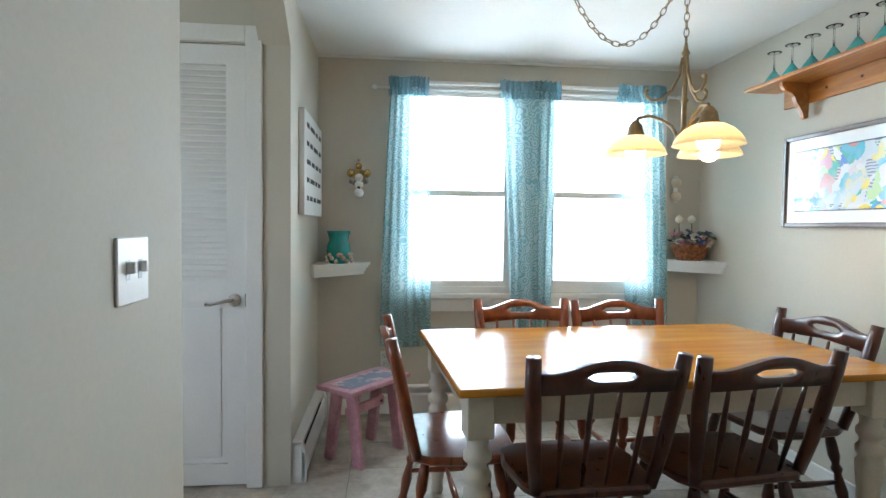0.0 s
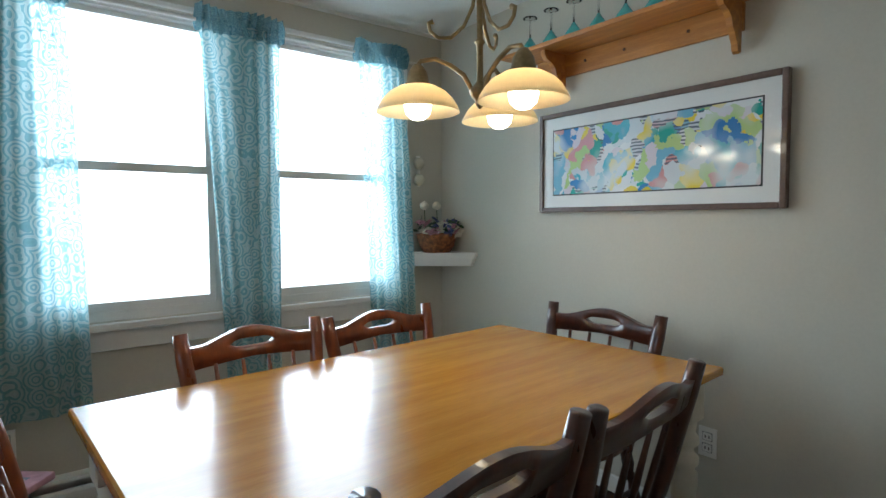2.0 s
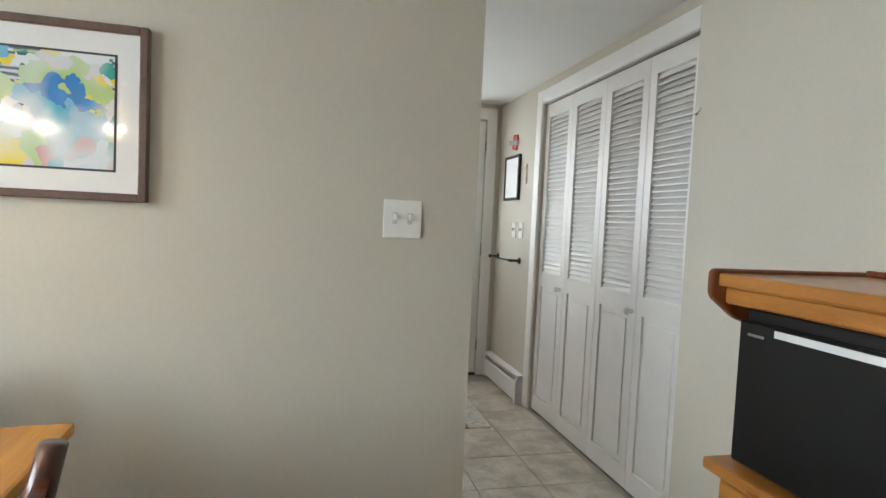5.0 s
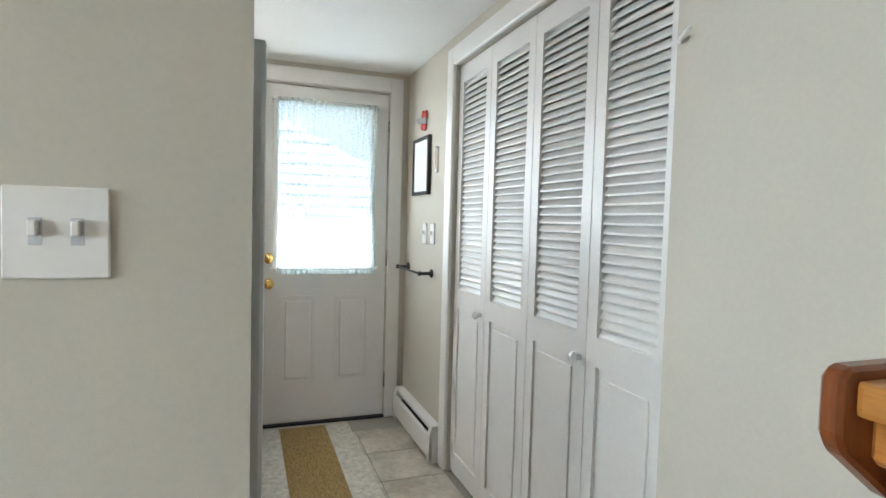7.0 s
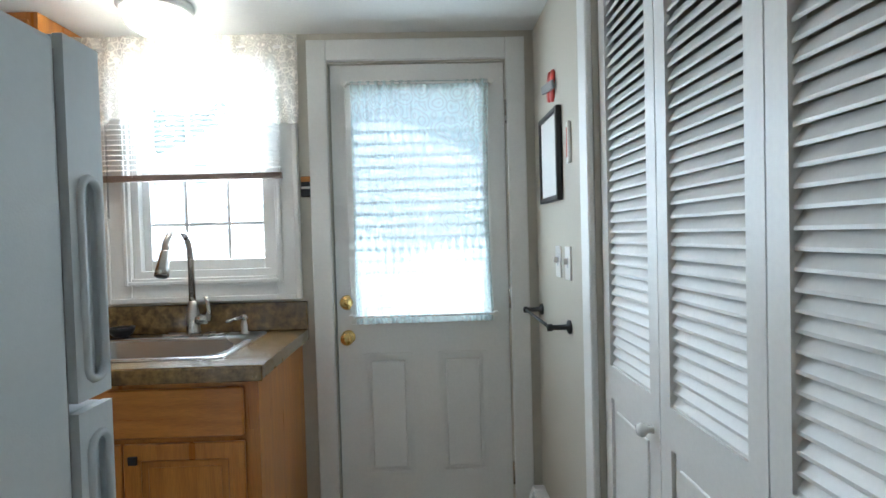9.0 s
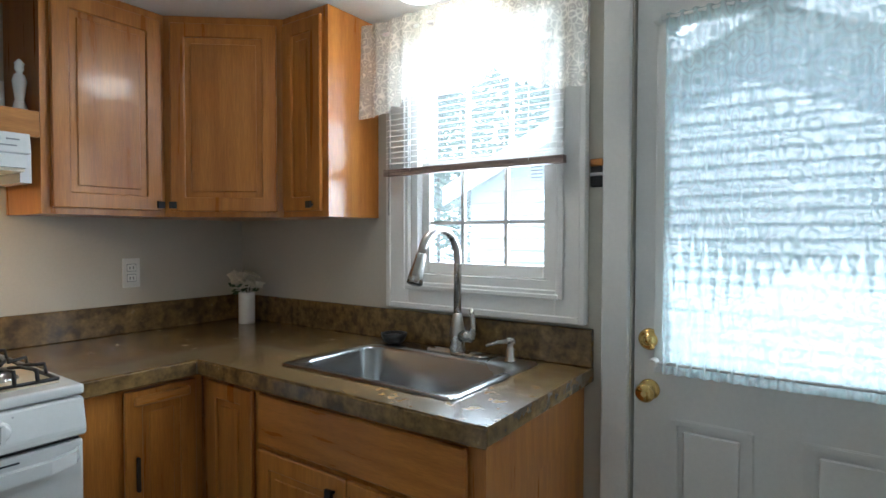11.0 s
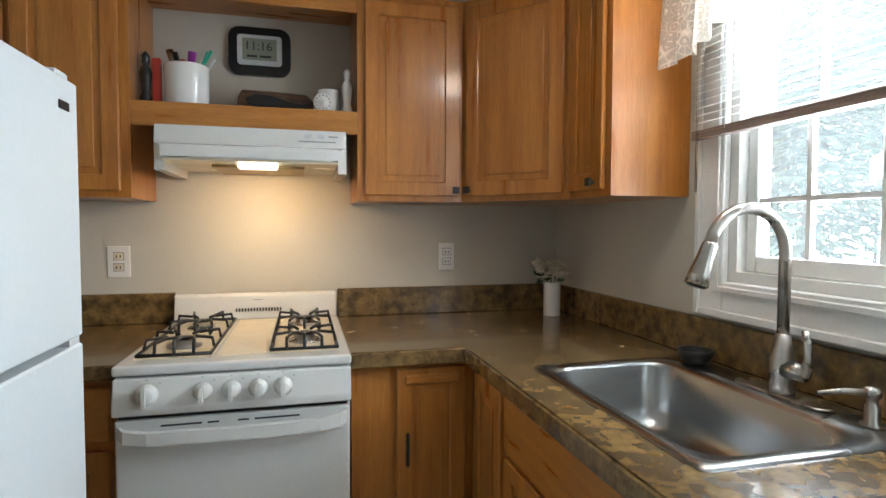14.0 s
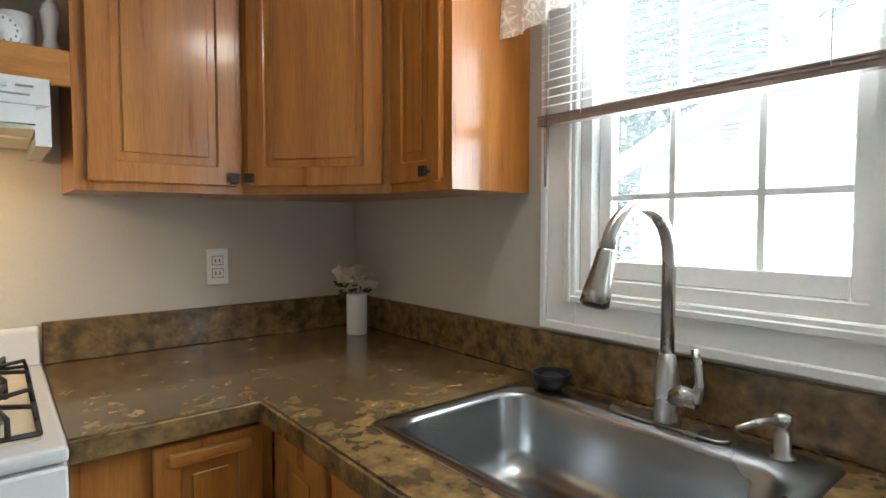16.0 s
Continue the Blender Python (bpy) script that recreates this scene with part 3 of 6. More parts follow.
def kitchen_window():
    y0, y1, z0, z1 = KW
    x = XD + 0.05
    w = thing("window_3", (x, (y0 + y1) / 2, z0), "white double-hung kitchen window with a muntin grid", "window")
    w["kind"] = "structure"
    part("window_frame", boxes((x - 0.05, x + 0.05, y0, y0 + 0.03, z0, z1), (x - 0.05, x + 0.05, y1 - 0.03, y1, z0, z1), (x - 0.05, x + 0.05, y0 + 0.03, y1 - 0.03, z1 - 0.03, z1), (x - 0.05, x + 0.05, y0 + 0.03, y1 - 0.03, z0 - 0.001, z0 + 0.03)), WHITE, w)
    ly0, ly1, lz0, lz1 = y0 + 0.031, y1 - 0.031, z0 + 0.031, 1.63
    part("lower_sash", boxes((x - 0.02, x + 0.01, ly0, ly0 + 0.035, lz0, lz1), (x - 0.02, x + 0.01, ly1 - 0.035, ly1, lz0, lz1), (x - 0.02, x + 0.01, ly0 + 0.035, ly1 - 0.035, lz0, lz0 + 0.045), (x - 0.02, x + 0.01, ly0 + 0.035, ly1 - 0.035, lz1 - 0.03, lz1), bevel=0.003), WHITE, w)
    for k in (1, 2):
        yy = ly0 + (ly1 - ly0) * k / 3
        part("muntin", boxes((x - 0.012, x + 0.004, yy - 0.007, yy + 0.007, lz0 + 0.045, lz1 - 0.03)), WHITE, w)
        part("muntin", boxes((x + 0.022, x + 0.034, yy - 0.007, yy + 0.007, 1.63, z1 - 0.06)), WHITE, w)
    part("muntin", boxes((x - 0.0125, x + 0.0045, ly0 + 0.035, ly1 - 0.035, 1.383, 1.397)), WHITE, w)
    part("upper_sash", boxes((x + 0.012, x + 0.04, ly0, ly0 + 0.03, 1.60, z1 - 0.031), (x + 0.012, x + 0.04, ly1 - 0.03, ly1, 1.60, z1 - 0.031), (x + 0.012, x + 0.04, ly0 + 0.03, ly1 - 0.03, 1.60, 1.63), (x + 0.012, x + 0.04, ly0 + 0.03, ly1 - 0.03, z1 - 0.06, z1 - 0.031)), WHITE, w)
    for a, b, xx in ((lz0 + 0.045, lz1 - 0.03, x - 0.004), (1.63, z1 - 0.06, x + 0.028)):
        p = part("pane", boxes((xx, xx + 0.003, ly0 + 0.03, ly1 - 0.03, a, b)), PANE, w)
        p.visible_shadow = False


kitchen_window()
y0, y1, z0, z1 = KW
structure("trim_kitchen_window", boxes((XD - 0.022, XD, y0 - 0.105, y0, 1.055, 2.17), (XD - 0.022, XD, y1, y1 + 0.105, 1.055, 2.17), (XD - 0.022, XD, y0, y1, 2.10, 2.17), (XD - 0.022, XD, y0, y1, 1.055, z0), (XD - 0.034, XD - 0.0225, y0 - 0.105, y0 - 0.085, 1.055, 2.17), (XD - 0.034, XD - 0.0225, y1 + 0.085, y1 + 0.105, 1.055, 2.17), (XD - 0.034, XD - 0.0225, y0 - 0.085, y1 + 0.085, 1.055, 1.078), (XD - 0.030, XD - 0.0225, y0 - 0.03, y0 - 0.012, 1.13, 2.10), (XD - 0.030, XD - 0.0225, y1 + 0.012, y1 + 0.03, 1.13, 2.10), (XD - 0.030, XD - 0.0225, y0 - 0.012, y1 + 0.012, 1.13, 1.148), bevel=0.003), WHITE, "white moulded casing of the kitchen window", "trim")

# blind with raised slats, then the valance in front of it
blind = thing("mini_blind", (XD - 0.045, 1.21, 2.08), "white mini blind raised halfway with a brown bottom rail", "blind")
part("head_rail", boxes((XD - 0.06, XD - 0.035, 0.83, 1.575, 2.07, 2.10), bevel=0.003), WHITE, blind)
slat = mesh_of("slat", prism([(XD - 0.0575, -0.006), (XD - 0.047, 0.0), (XD - 0.0365, 0.002), (XD - 0.0365, 0.0028), (XD - 0.047, 0.001), (XD - 0.0575, -0.005)], "y", 0.83, 1.575), WHITE, BASE[blind])
for k in range(21):
    o = new("slat", slat)
    o.parent = blind
    o.location = (0, 0, 2.055 - k * 0.0215)
part("bottom_rail", boxes((XD - 0.060, XD - 0.034, 0.828, 1.585, 1.575, 1.584), (XD - 0.060, XD - 0.034, 0.828, 1.585, 1.587, 1.592), (XD - 0.060, XD - 0.034, 0.828, 1.585, 1.595, 1.600), (XD - 0.058, XD - 0.036, 0.83, 1.583, 1.584, 1.595), bevel=0.0008), SLATBROWN, blind, "brown stack of slats at the blind's foot")
for yy in (0.95, 1.45):
    part("cord", tube([(XD - 0.06, yy, 2.07), (XD - 0.061, yy, 1.59)], 0.0012, 6), WHITE, blind)
part("wand", tube([(XD - 0.066, 1.55, 2.07), (XD - 0.068, 1.55, 1.42)], 0.003, 6), CLEAR, blind)


def scalloped(y0, y1, ztop, zbot, x, n, drop):
    bm = bmesh.new()
    rows = 16
    cols = 120
    grid = []
    for j in range(rows + 1):
        s = j / rows
        row = []
        for i in range(cols + 1):
            t = i / cols
            big = abs(math.sin(math.pi * n * t)) ** 0.7
            small = 0.012 * abs(math.sin(math.pi * n * 5 * t))
            swag = 0.09 * (abs(2 * t - 1) ** 3)
            zb = zbot - drop * big - small - swag
            z = ztop + (zb - ztop) * s
            d = 0.012 * math.sin(2 * math.pi * 13 * t + s) * (0.5 + s) + 0.006 * math.sin(31 * t)
            row.append(bm.verts.new((x + d - 0.02 * s, y0 + (y1 - y0) * t, z)))
        grid.append(row)
    for a, b in zip(grid, grid[1:]):
        for i in range(cols):
            bm.faces.new((a[i], a[i + 1], b[i + 1], b[i])).smooth = True
    return bm


val = thing("lace_valance", (XD - 0.09, 1.2, 2.16), "cream lace valance with scalloped edge gathered on a rod", "valance")
part("rod", tube([(XD - 0.005, 0.76, 2.115), (XD - 0.09, 0.76, 2.115), (XD - 0.09, 1.65, 2.115), (XD - 0.005, 1.65, 2.115)], 0.008, 8), WHITE, val)
part("lace_cloth", scalloped(0.735, 1.665, 2.165, 1.90, XD - 0.098, 3.0, 0.055), LACE, val)

# back door
bd = thing("door_1", (XD + 0.03, 0.243, 0), "white panelled steel back door with a curtained glass light", "door")
bd["kind"] = "structure"
x0, x1 = XD + 0.012, XD + 0.052
a, b = DW[0] + 0.004, DW[1] - 0.007
gz0, gz1, gy0, gy1 = 0.96, 1.965, -0.04, 0.53
part("door_leaf", boxes((x0, x1, a, b, 0.014, gz0), (x0, x1, a, b, gz1, 2.066), (x0, x1, a, gy0, gz0, gz1), (x0, x1, gy1, b, gz0, gz1)), WHITE, bd)
part("glass_frame", boxes((x0 - 0.014, x0 - 0.0005, gy0 - 0.03, gy0, gz0 - 0.03, gz1 + 0.03), (x0 - 0.014, x0 - 0.0005, gy1, gy1 + 0.03, gz0 - 0.03, gz1 + 0.03), (x0 - 0.014, x0 - 0.0005, gy0, gy1, gz0 - 0.03, gz0), (x0 - 0.014, x0 - 0.0005, gy0, gy1, gz1, gz1 + 0.03), bevel=0.003), WHITE, bd)
p = part("pane", boxes((x0 + 0.018, x0 + 0.022, gy0, gy1, gz0, gz1)), PANE, bd)
p.visible_shadow = False
for pa, pb in ((-0.035, 0.182), (0.295, 0.512)):
    for fz0, fz1 in ((0.255, 0.80),):
        bm = ring_slab(bmesh.new(), lambda u, z, d: (x0 - d, pa + u, z), pb - pa, fz0, fz1, 0.020, 0.0005, 0.010)
        bmesh.ops.bevel(bm, geom=list(bm.edges), offset=0.003, segments=2, affect="EDGES")
        part("panel_moulding", bm, WHITE, bd)
        part("raised_panel", boxes((x0 - 0.009, x0 - 0.0005, pa + 0.034, pb - 0.034, fz0 + 0.034, fz1 - 0.034), bevel=0.004), WHITE, bd)
for zz, nm in ((0.875, "door_knob"), (1.028, "deadbolt")):
    prof = [(0.031, 0), (0.031, -0.006), (0.024, -0.010), (0.011, -0.014), (0.011, -0.032), (0.024, -0.040), (0.029, -0.052), (0.024, -0.064), (0.008, -0.068)] if nm == "door_knob" else [(0.033, 0), (0.033, -0.008), (0.026, -0.014), (0.014, -0.015), (0.014, -0.022), (0.004, -0.024)]
    part(nm, lathe(prof, (x0, 0.575, zz), 20, "x"), BRASS, bd, "polished brass knob" if nm == "door_knob" else "polished brass deadbolt")
for zz in (0.25, 1.034, 1.848):
    part("hinge", tube([(XD - 0.004, DW[0] - 0.002, zz - 0.05), (XD - 0.004, DW[0] - 0.002, zz + 0.05)], 0.007, 8), NICKEL, bd)
dc = thing("door_curtain", (XD - 0.02, 0.24, 0.95), "sheer white voile panel stretched between two rods on the door", "curtain")
part("voile", sheet(lambda s: (-0.068 + 0.012 * math.sin(3 * s), 0.532), 0.935, 1.985, XD - 0.022, 17, 0.010, 200, 14, "y", 0.003), VOILE, dc)
for zz in (0.965, 1.975):
    part("rod", tube([(XD - 0.022, -0.075, zz), (XD - 0.022, 0.555, zz)], 0.005, 8), WHITE, dc)
    for yy in (-0.075, 0.555):
        part("rod_bracket", lathe([(0.012, -0.024), (0.014, 0.0), (0.010, 0.03)], (XD - 0.02, yy, zz), 10, "x"), PLATE, dc)


def louvred_leaf(parent, name, x0, x1, y, face, z0, z1, lz0, lz1, stile, slats, thick=0.028, rail_gap=0.0):
    """A louvred leaf in a plane of constant y; face: +1 or -1, the side that shows."""
    ya, yb = y - thick / 2, y + thick / 2
    leaf = part(name, boxes((x0, x0 + stile, ya, yb, z0, z1), (x1 - stile, x1, ya, yb, z0, z1), (x0 + stile, x1 - stile, ya, yb, lz1, z1), (x0 + stile, x1 - stile, ya, yb, lz0 - 0.09, lz0), (x0 + stile, x1 - stile, ya, yb, z0, z0 + 0.10)), WHITE, parent)
    part("panel", boxes((x0 + stile, x1 - stile, y - 0.006, y + 0.006, z0 + 0.10, lz0 - 0.09), (x0 + stile + 0.03, x1 - stile - 0.03, y - 0.011, y + 0.011, z0 + 0.13, lz0 - 0.12), bevel=0.002), WHITE, leaf)
    pitch = (lz1 - lz0) / slats
    d = 0.0075
    prof = [(face * d, -0.50 * pitch), (face * d, -0.50 * pitch + 0.006), (-face * d, 0.54 * pitch), (-face * d, 0.54 * pitch - 0.006)]
    me = mesh_of("slat", prism([(u, v) for u, v in prof], "x", x0 + stile, x1 - stile), WHITE)
    for k in range(slats):
        o = new("slat", me)
        o.parent = leaf
        o.location = Vector((0, y, lz0 + (k + 0.5) * pitch)) - BASE[parent]
    return leaf


edges = [2.352, 2.712, 3.092, 3.475, 3.850]
for n, (i, j) in enumerate(((0, 2), (2, 4))):
    cl = thing("door_%d" % (2 + n), ((edges[i] + edges[j]) / 2, YC - 0.045, 0.01), "white louvred bifold closet door, closed", "door")
    cl["kind"] = "structure"
    for k in range(i, j):
        louvred_leaf(cl, "bifold_leaf", edges[k] + 0.002, edges[k + 1] - 0.002, YC - 0.03, 1, 0.012, 2.04, 0.938, 1.955, 0.050, 36)
    kx = 2.742 if n == 0 else 3.515
    part("door_knob", lathe([(0.010, 0), (0.008, 0.012), (0.015, 0.02), (0.017, 0.028), (0.012, 0.036), (0.003, 0.038)], (kx, YC - 0.016, 0.86), 14, "y"), PORCELAIN, cl)
structure("closet_track", boxes((CX0, CX1, YC - 0.06, YC - 0.03, 2.042, 2.05)), GAP, "dark metal bifold track", "track")

hd = thing("door_4", (-0.985, 2.62, 0), "white louvred hall door with a brushed lever handle", "door")
hd["kind"] = "structure"
louvred_leaf(hd, "door_leaf", -1.305, -0.665, 2.622, -1, 0.012, 2.055, 0.965, 1.965, 0.085, 37, 0.034)
part("rosette", lathe([(0.030, 0.0), (0.030, -0.006), (0.022, -0.012), (0.010, -0.014), (0.010, -0.04)], (-0.715, 2.605, 0.885), 18, "y"), NICKEL, hd)
part("lever", tube([(-0.715, 2.568, 0.885), (-0.735, 2.562, 0.888), (-0.775, 2.560, 0.878), (-0.815, 2.562, 0.868), (-0.835, 2.564, 0.870)], [0.009, 0.009, 0.007, 0.006, 0.008], 10), NICKEL, hd)
part("strike_plate", boxes((-0.668, -0.66, 2.600, 2.604, 0.855, 0.915)), NICKEL, hd)

# ---- electric plates, heaters ----


def wall_plate(name, label, centre, axis, face, w, h, kind, n=1):
    """A switch or outlet plate on a wall whose normal is face along axis."""
    ob = thing(name, centre, label, "switch" if kind == "switch" else "outlet")
    cx, cy, cz = centre

    def slab(u0, u1, v0, v1, d0, d1, bev=0.0):
        lo, hi = sorted((d0 * face, d1 * face))
        if axis == "x":
            return boxes((cx + lo, cx + hi, cy + u0, cy + u1, cz + v0, cz + v1), bevel=bev)
        return boxes((cx + u0, cx + u1, cy + lo, cy + hi, cz + v0, cz + v1), bevel=bev)

    part("plate", slab(-w / 2, w / 2, -h / 2, h / 2, 0, 0.006, 0.002), PLATE, ob)
    if kind == "switch":
        for k in range(n):
            u = (k - (n - 1) / 2) * 0.046
            part("toggle", slab(u - 0.005, u + 0.005, -0.004, 0.016, 0.006, 0.020, 0.002), PLATE, ob)
            part("slot", slab(u - 0.0075, u + 0.0075, -0.016, 0.019, 0.0061, 0.0068), LIGHTGREY, ob)
    else:
        for v in (-0.022, 0.022):
            # Thin raised grey slab paints the shaded outline round each socket.
            part("recess", slab(-0.0195, 0.0195, v - 0.0165, v + 0.0165, 0.006, 0.0066), GREY, ob)
            part("socket", slab(-0.017, 0.017, v - 0.014, v + 0.014, 0.006, 0.0085, 0.003), BISQUE if kind == "bisque" else PLATE, ob)
            for u in (-0.0075, 0.0065):
                part("slot", slab(u - 0.002, u + 0.002, v - 0.006, v + 0.005, 0.0086, 0.0092), INK, ob)
    return ob


wall_plate("switch_plate", "white double toggle switch plate on the beige wall", (XP, 0.935, 1.246), "x", -1, 0.118, 0.118, "switch", 2)
wall_plate("switch_plate", "white double toggle switch plate beside the hall opening", (XL, 1.02, 1.155), "x", 1, 0.118, 0.118, "switch", 2)
wall_plate("outlet", "white duplex outlet low on the beige wall", (XP, 1.90, 0.37), "x", -1, 0.07, 0.115, "outlet")
wall_plate("outlet", "white duplex outlet under the window", (-0.02, YW, 0.36), "y", -1, 0.07, 0.115, "outlet")
wall_plate("outlet", "white duplex outlet over the counter", (4.15, YS, 1.178), "y", -1, 0.072, 0.125, "outlet")
wall_plate("outlet", "white duplex outlet with ivory sockets beside the stove", (2.80, YS, 1.171), "y", -1, 0.082, 0.125, "bisque")
wall_plate("switch_plate", "white switch plate beside the closet", (4.30, YC, 1.205), "y", 1, 0.07, 0.115, "switch", 1)
wall_plate("switch_plate", "white switch plate beside the closet", (4.16, YC, 1.205), "y", 1, 0.07, 0.115, "switch", 1)


def baseboard_heater(name, p0, p1, side):
    """Heater along a wall from p0 to p1; side: which way it faces."""
    ob = thing(name, (*p0, 0), "white hydronic baseboard heater with a dark slot", "heater")
    (xa, ya), (xb, yb) = p0, p1
    along = "x" if ya == yb else "y"
    a, b = (xa, xb) if along == "x" else (ya, yb)
    w = ya if along == "x" else xa
    s = side
    sec = lambda pts: [(w + s * d, z) for d, z in pts]
    part("back_plate", prism(sec([(0, 0.005), (0.006, 0.005), (0.006, 0.185), (0.045, 0.185), (0.050, 0.175), (0.050, 0.192), (0, 0.195)]), along, a, b), WHITE, ob)
    part("front_panel", prism(sec([(0.050, 0.02), (0.062, 0.02), (0.062, 0.135), (0.056, 0.148), (0.050, 0.148)]), along, a, b), WHITE, ob)
    # Fins coloured near-black for the shade inside the slot.
    part("fins", prism(sec([(0.008, 0.04), (0.047, 0.04), (0.047, 0.12), (0.008, 0.12)]), along, a + 0.02, b - 0.02), GAP, ob)
    for e in (a, b - 0.035):
        part("end_cap", prism(sec([(0, 0), (0.068, 0), (0.068, 0.15), (0.056, 0.185), (0.05, 0.20), (0, 0.20)]), along, e, e + 0.035, bevel=0.002), WHITE, ob)
    return ob


baseboard_heater("baseboard_heater", (XL + 0.07, YW), (XP - 0.02, YW), -1)
baseboard_heater("baseboard_heater", (XL, 2.62), (XL, YW - 0.075), 1)
baseboard_heater("baseboard_heater", (3.945, YC), (XD - 0.025, YC), 1)

# ---- dining room ----
rod = thing("curtain_rod", (0.9, YW - 0.06, 2.12), "thin white curtain rod across both windows", "curtain rod")
part("rod", tube([(-0.10, YW - 0.06, 2.115), (1.92, YW - 0.06, 2.115)], 0.008, 10), WHITE, rod)
for xx in (-0.10, 1.92):
    part("finial", lathe([(0.004, -0.02), (0.014, -0.008), (0.015, 0.008), (0.004, 0.02)], (xx, YW - 0.06, 2.115), 12, "x"), WHITE, rod)
for xx in (0.02, 0.9, 1.84):
    part("bracket", boxes((xx - 0.006, xx + 0.006, YW - 0.056, YW - 0.0205, 2.10, 2.112)), WHITE, rod)
for (t0, t1), (b0, b1), zb in (((0.0, 0.23), (-0.06, 0.27), 0.46), ((0.71, 1.09), (0.80, 1.06), 0.46), ((1.50, 1.80), (1.58, 1.87), 0.46)):
    cu = thing("curtain", ((t0 + t1) / 2, YW - 0.06, zb), "sheer teal figured curtain with a ruffled heading", "curtain", "dining room curtains")
    part("cloth", sheet(lambda s, t0=t0, t1=t1, b0=b0, b1=b1: (b0 + (t0 - b0) * s ** 1.5, b1 + (t1 - b1) * s ** 1.5), zb, 2.115, YW - 0.075, 6, 0.016, 110, 24), SHEER, cu)
    part("heading", sheet(lambda s, t0=t0, t1=t1: (t0 - 0.012, t1 + 0.012), 2.065, 2.18, YW - 0.088, 12, 0.028, 160, 7, "x", 0.016), RUFFLE, cu, "gathered ruffle above the rod")


def corner_shelf(corner, sx, label, up=0.0):
    """Quarter shelf in a room corner; its front is cut straight across."""
    x, y = corner
    ob = thing("corner_shelf", (x, y, 0.93), label, "shelf")
    r = 0.335
    part("board", prism([(x, y), (x + sx * r, y), (x + sx * r, y - 0.02), (x + sx * 0.02, y - r), (x, y - r)], "z", 0.985 + up, 1.003 + up), WHITE, ob)
    for k, (d, z0, z1) in enumerate(((0.012, 0.968, 0.985), (0.028, 0.945, 0.968), (0.040, 0.925, 0.945))):
        q = r - d
        part("moulding", prism([(x, y), (x + sx * q, y), (x + sx * q, y - 0.018), (x + sx * 0.018, y - q), (x, y - q)], "z", z0 + up, z1 + up), WHITE, ob)
    return ob


corner_shelf((XL, YW), 1, "white moulded corner shelf holding a teal jar")
corner_shelf((XP, YW), -1, "white moulded corner shelf holding a flower basket", 0.03)
jar = thing("candle_jar", (-0.315, 3.43, 1.003), "teal glass jar with shells round its base", "jar")
part("jar", lathe([(0.050, 0.0), (0.062, 0.02), (0.066, 0.06), (0.060, 0.10), (0.050, 0.125), (0.060, 0.16), (0.066, 0.175), (0.062, 0.175), (0.046, 0.128)], (-0.315, 3.43, 1.003), 24), TEAL, jar)
for k in range(26):
    a = k * 2.4
    bm = lathe([(0.002, -0.010), (0.012, -0.004), (0.013, 0.004), (0.002, 0.012)], (-0.315 + 0.068 * math.cos(a), 3.43 + 0.068 * math.sin(a), 1.017 + 0.016 * (k % 3)), 7, "xyz"[k % 3])
    part("shell", bm, SAND, jar, "pale shell")
jar.scale = (1.15, 1.15, 1.15)


def blossoms(parent, centre, spread, n, mat, r, seed):
    rnd = random.Random(seed)
    for k in range(n):
        bm = bmesh.new()
        c = Vector(centre) + Vector((rnd.uniform(-1, 1) * spread[0], rnd.uniform(-1, 1) * spread[1], rnd.uniform(-1, 1) * spread[2]))
        tilt = Euler((rnd.uniform(-0.9, 0.9), rnd.uniform(-0.9, 0.9), rnd.uniform(0, 6))).to_matrix()
        for i in range(5):
            a = 2 * math.pi * i / 5
            d = Vector((math.cos(a), math.sin(a), 0))
            e = Vector((-math.sin(a), math.cos(a), 0))
            pts = [Vector((0, 0, 0)), d * r * 0.6 + e * r * 0.42 + Vector((0, 0, r * 0.25)), d * r + Vector((0, 0, r * 0.12)), d * r * 0.6 - e * r * 0.42 + Vector((0, 0, r * 0.25))]
            bm.faces.new([bm.verts.new(c + tilt @ p) for p in pts])
        lathe([(0.001, 0), (r * 0.2, r * 0.1), (r * 0.18, r * 0.3), (0.001, r * 0.36)], c, 6, "z", bm)
        part("blossom", bm, mat, parent)


bk = thing("flower_basket", (1.93, 3.40, 1.003), "brown wicker basket of silk flowers in pink, cream and blue", "flowers")
part("basket", lathe([(0.062, 0.0), (0.080, 0.03), (0.092, 0.075), (0.096, 0.085), (0.086, 0.085), (0.07, 0.02)], (1.93, 3.40, 1.003), 24), WICKER, bk)
bm = bmesh.new()
rnd = random.Random(4)
for k in range(50):
    c = Vector((1.93 + rnd.uniform(-0.10, 0.10), 3.40 + rnd.uniform(-0.08, 0.08), 1.09 + rnd.uniform(0, 0.05)))
    d = Vector((rnd.uniform(-1, 1), rnd.uniform(-1, 1), rnd.uniform(-0.2, 0.8))).normalized() * 0.04
    e = d.orthogonal().normalized() * 0.012
    bm.faces.new([bm.verts.new(p) for p in (c, c + d * 0.5 + e, c + d, c + d * 0.5 - e)])
part("foliage", bm, LEAF, bk)
blossoms(bk, (1.90, 3.36, 1.12), (0.08, 0.06, 0.03), 8, PETALP, 0.028, 1)
blossoms(bk, (1.95, 3.35, 1.12), (0.08, 0.06, 0.03), 8, PETALB, 0.028, 2)
blossoms(bk, (1.93, 3.34, 1.11), (0.07, 0.05, 0.03), 7, PETALW, 0.030, 3)
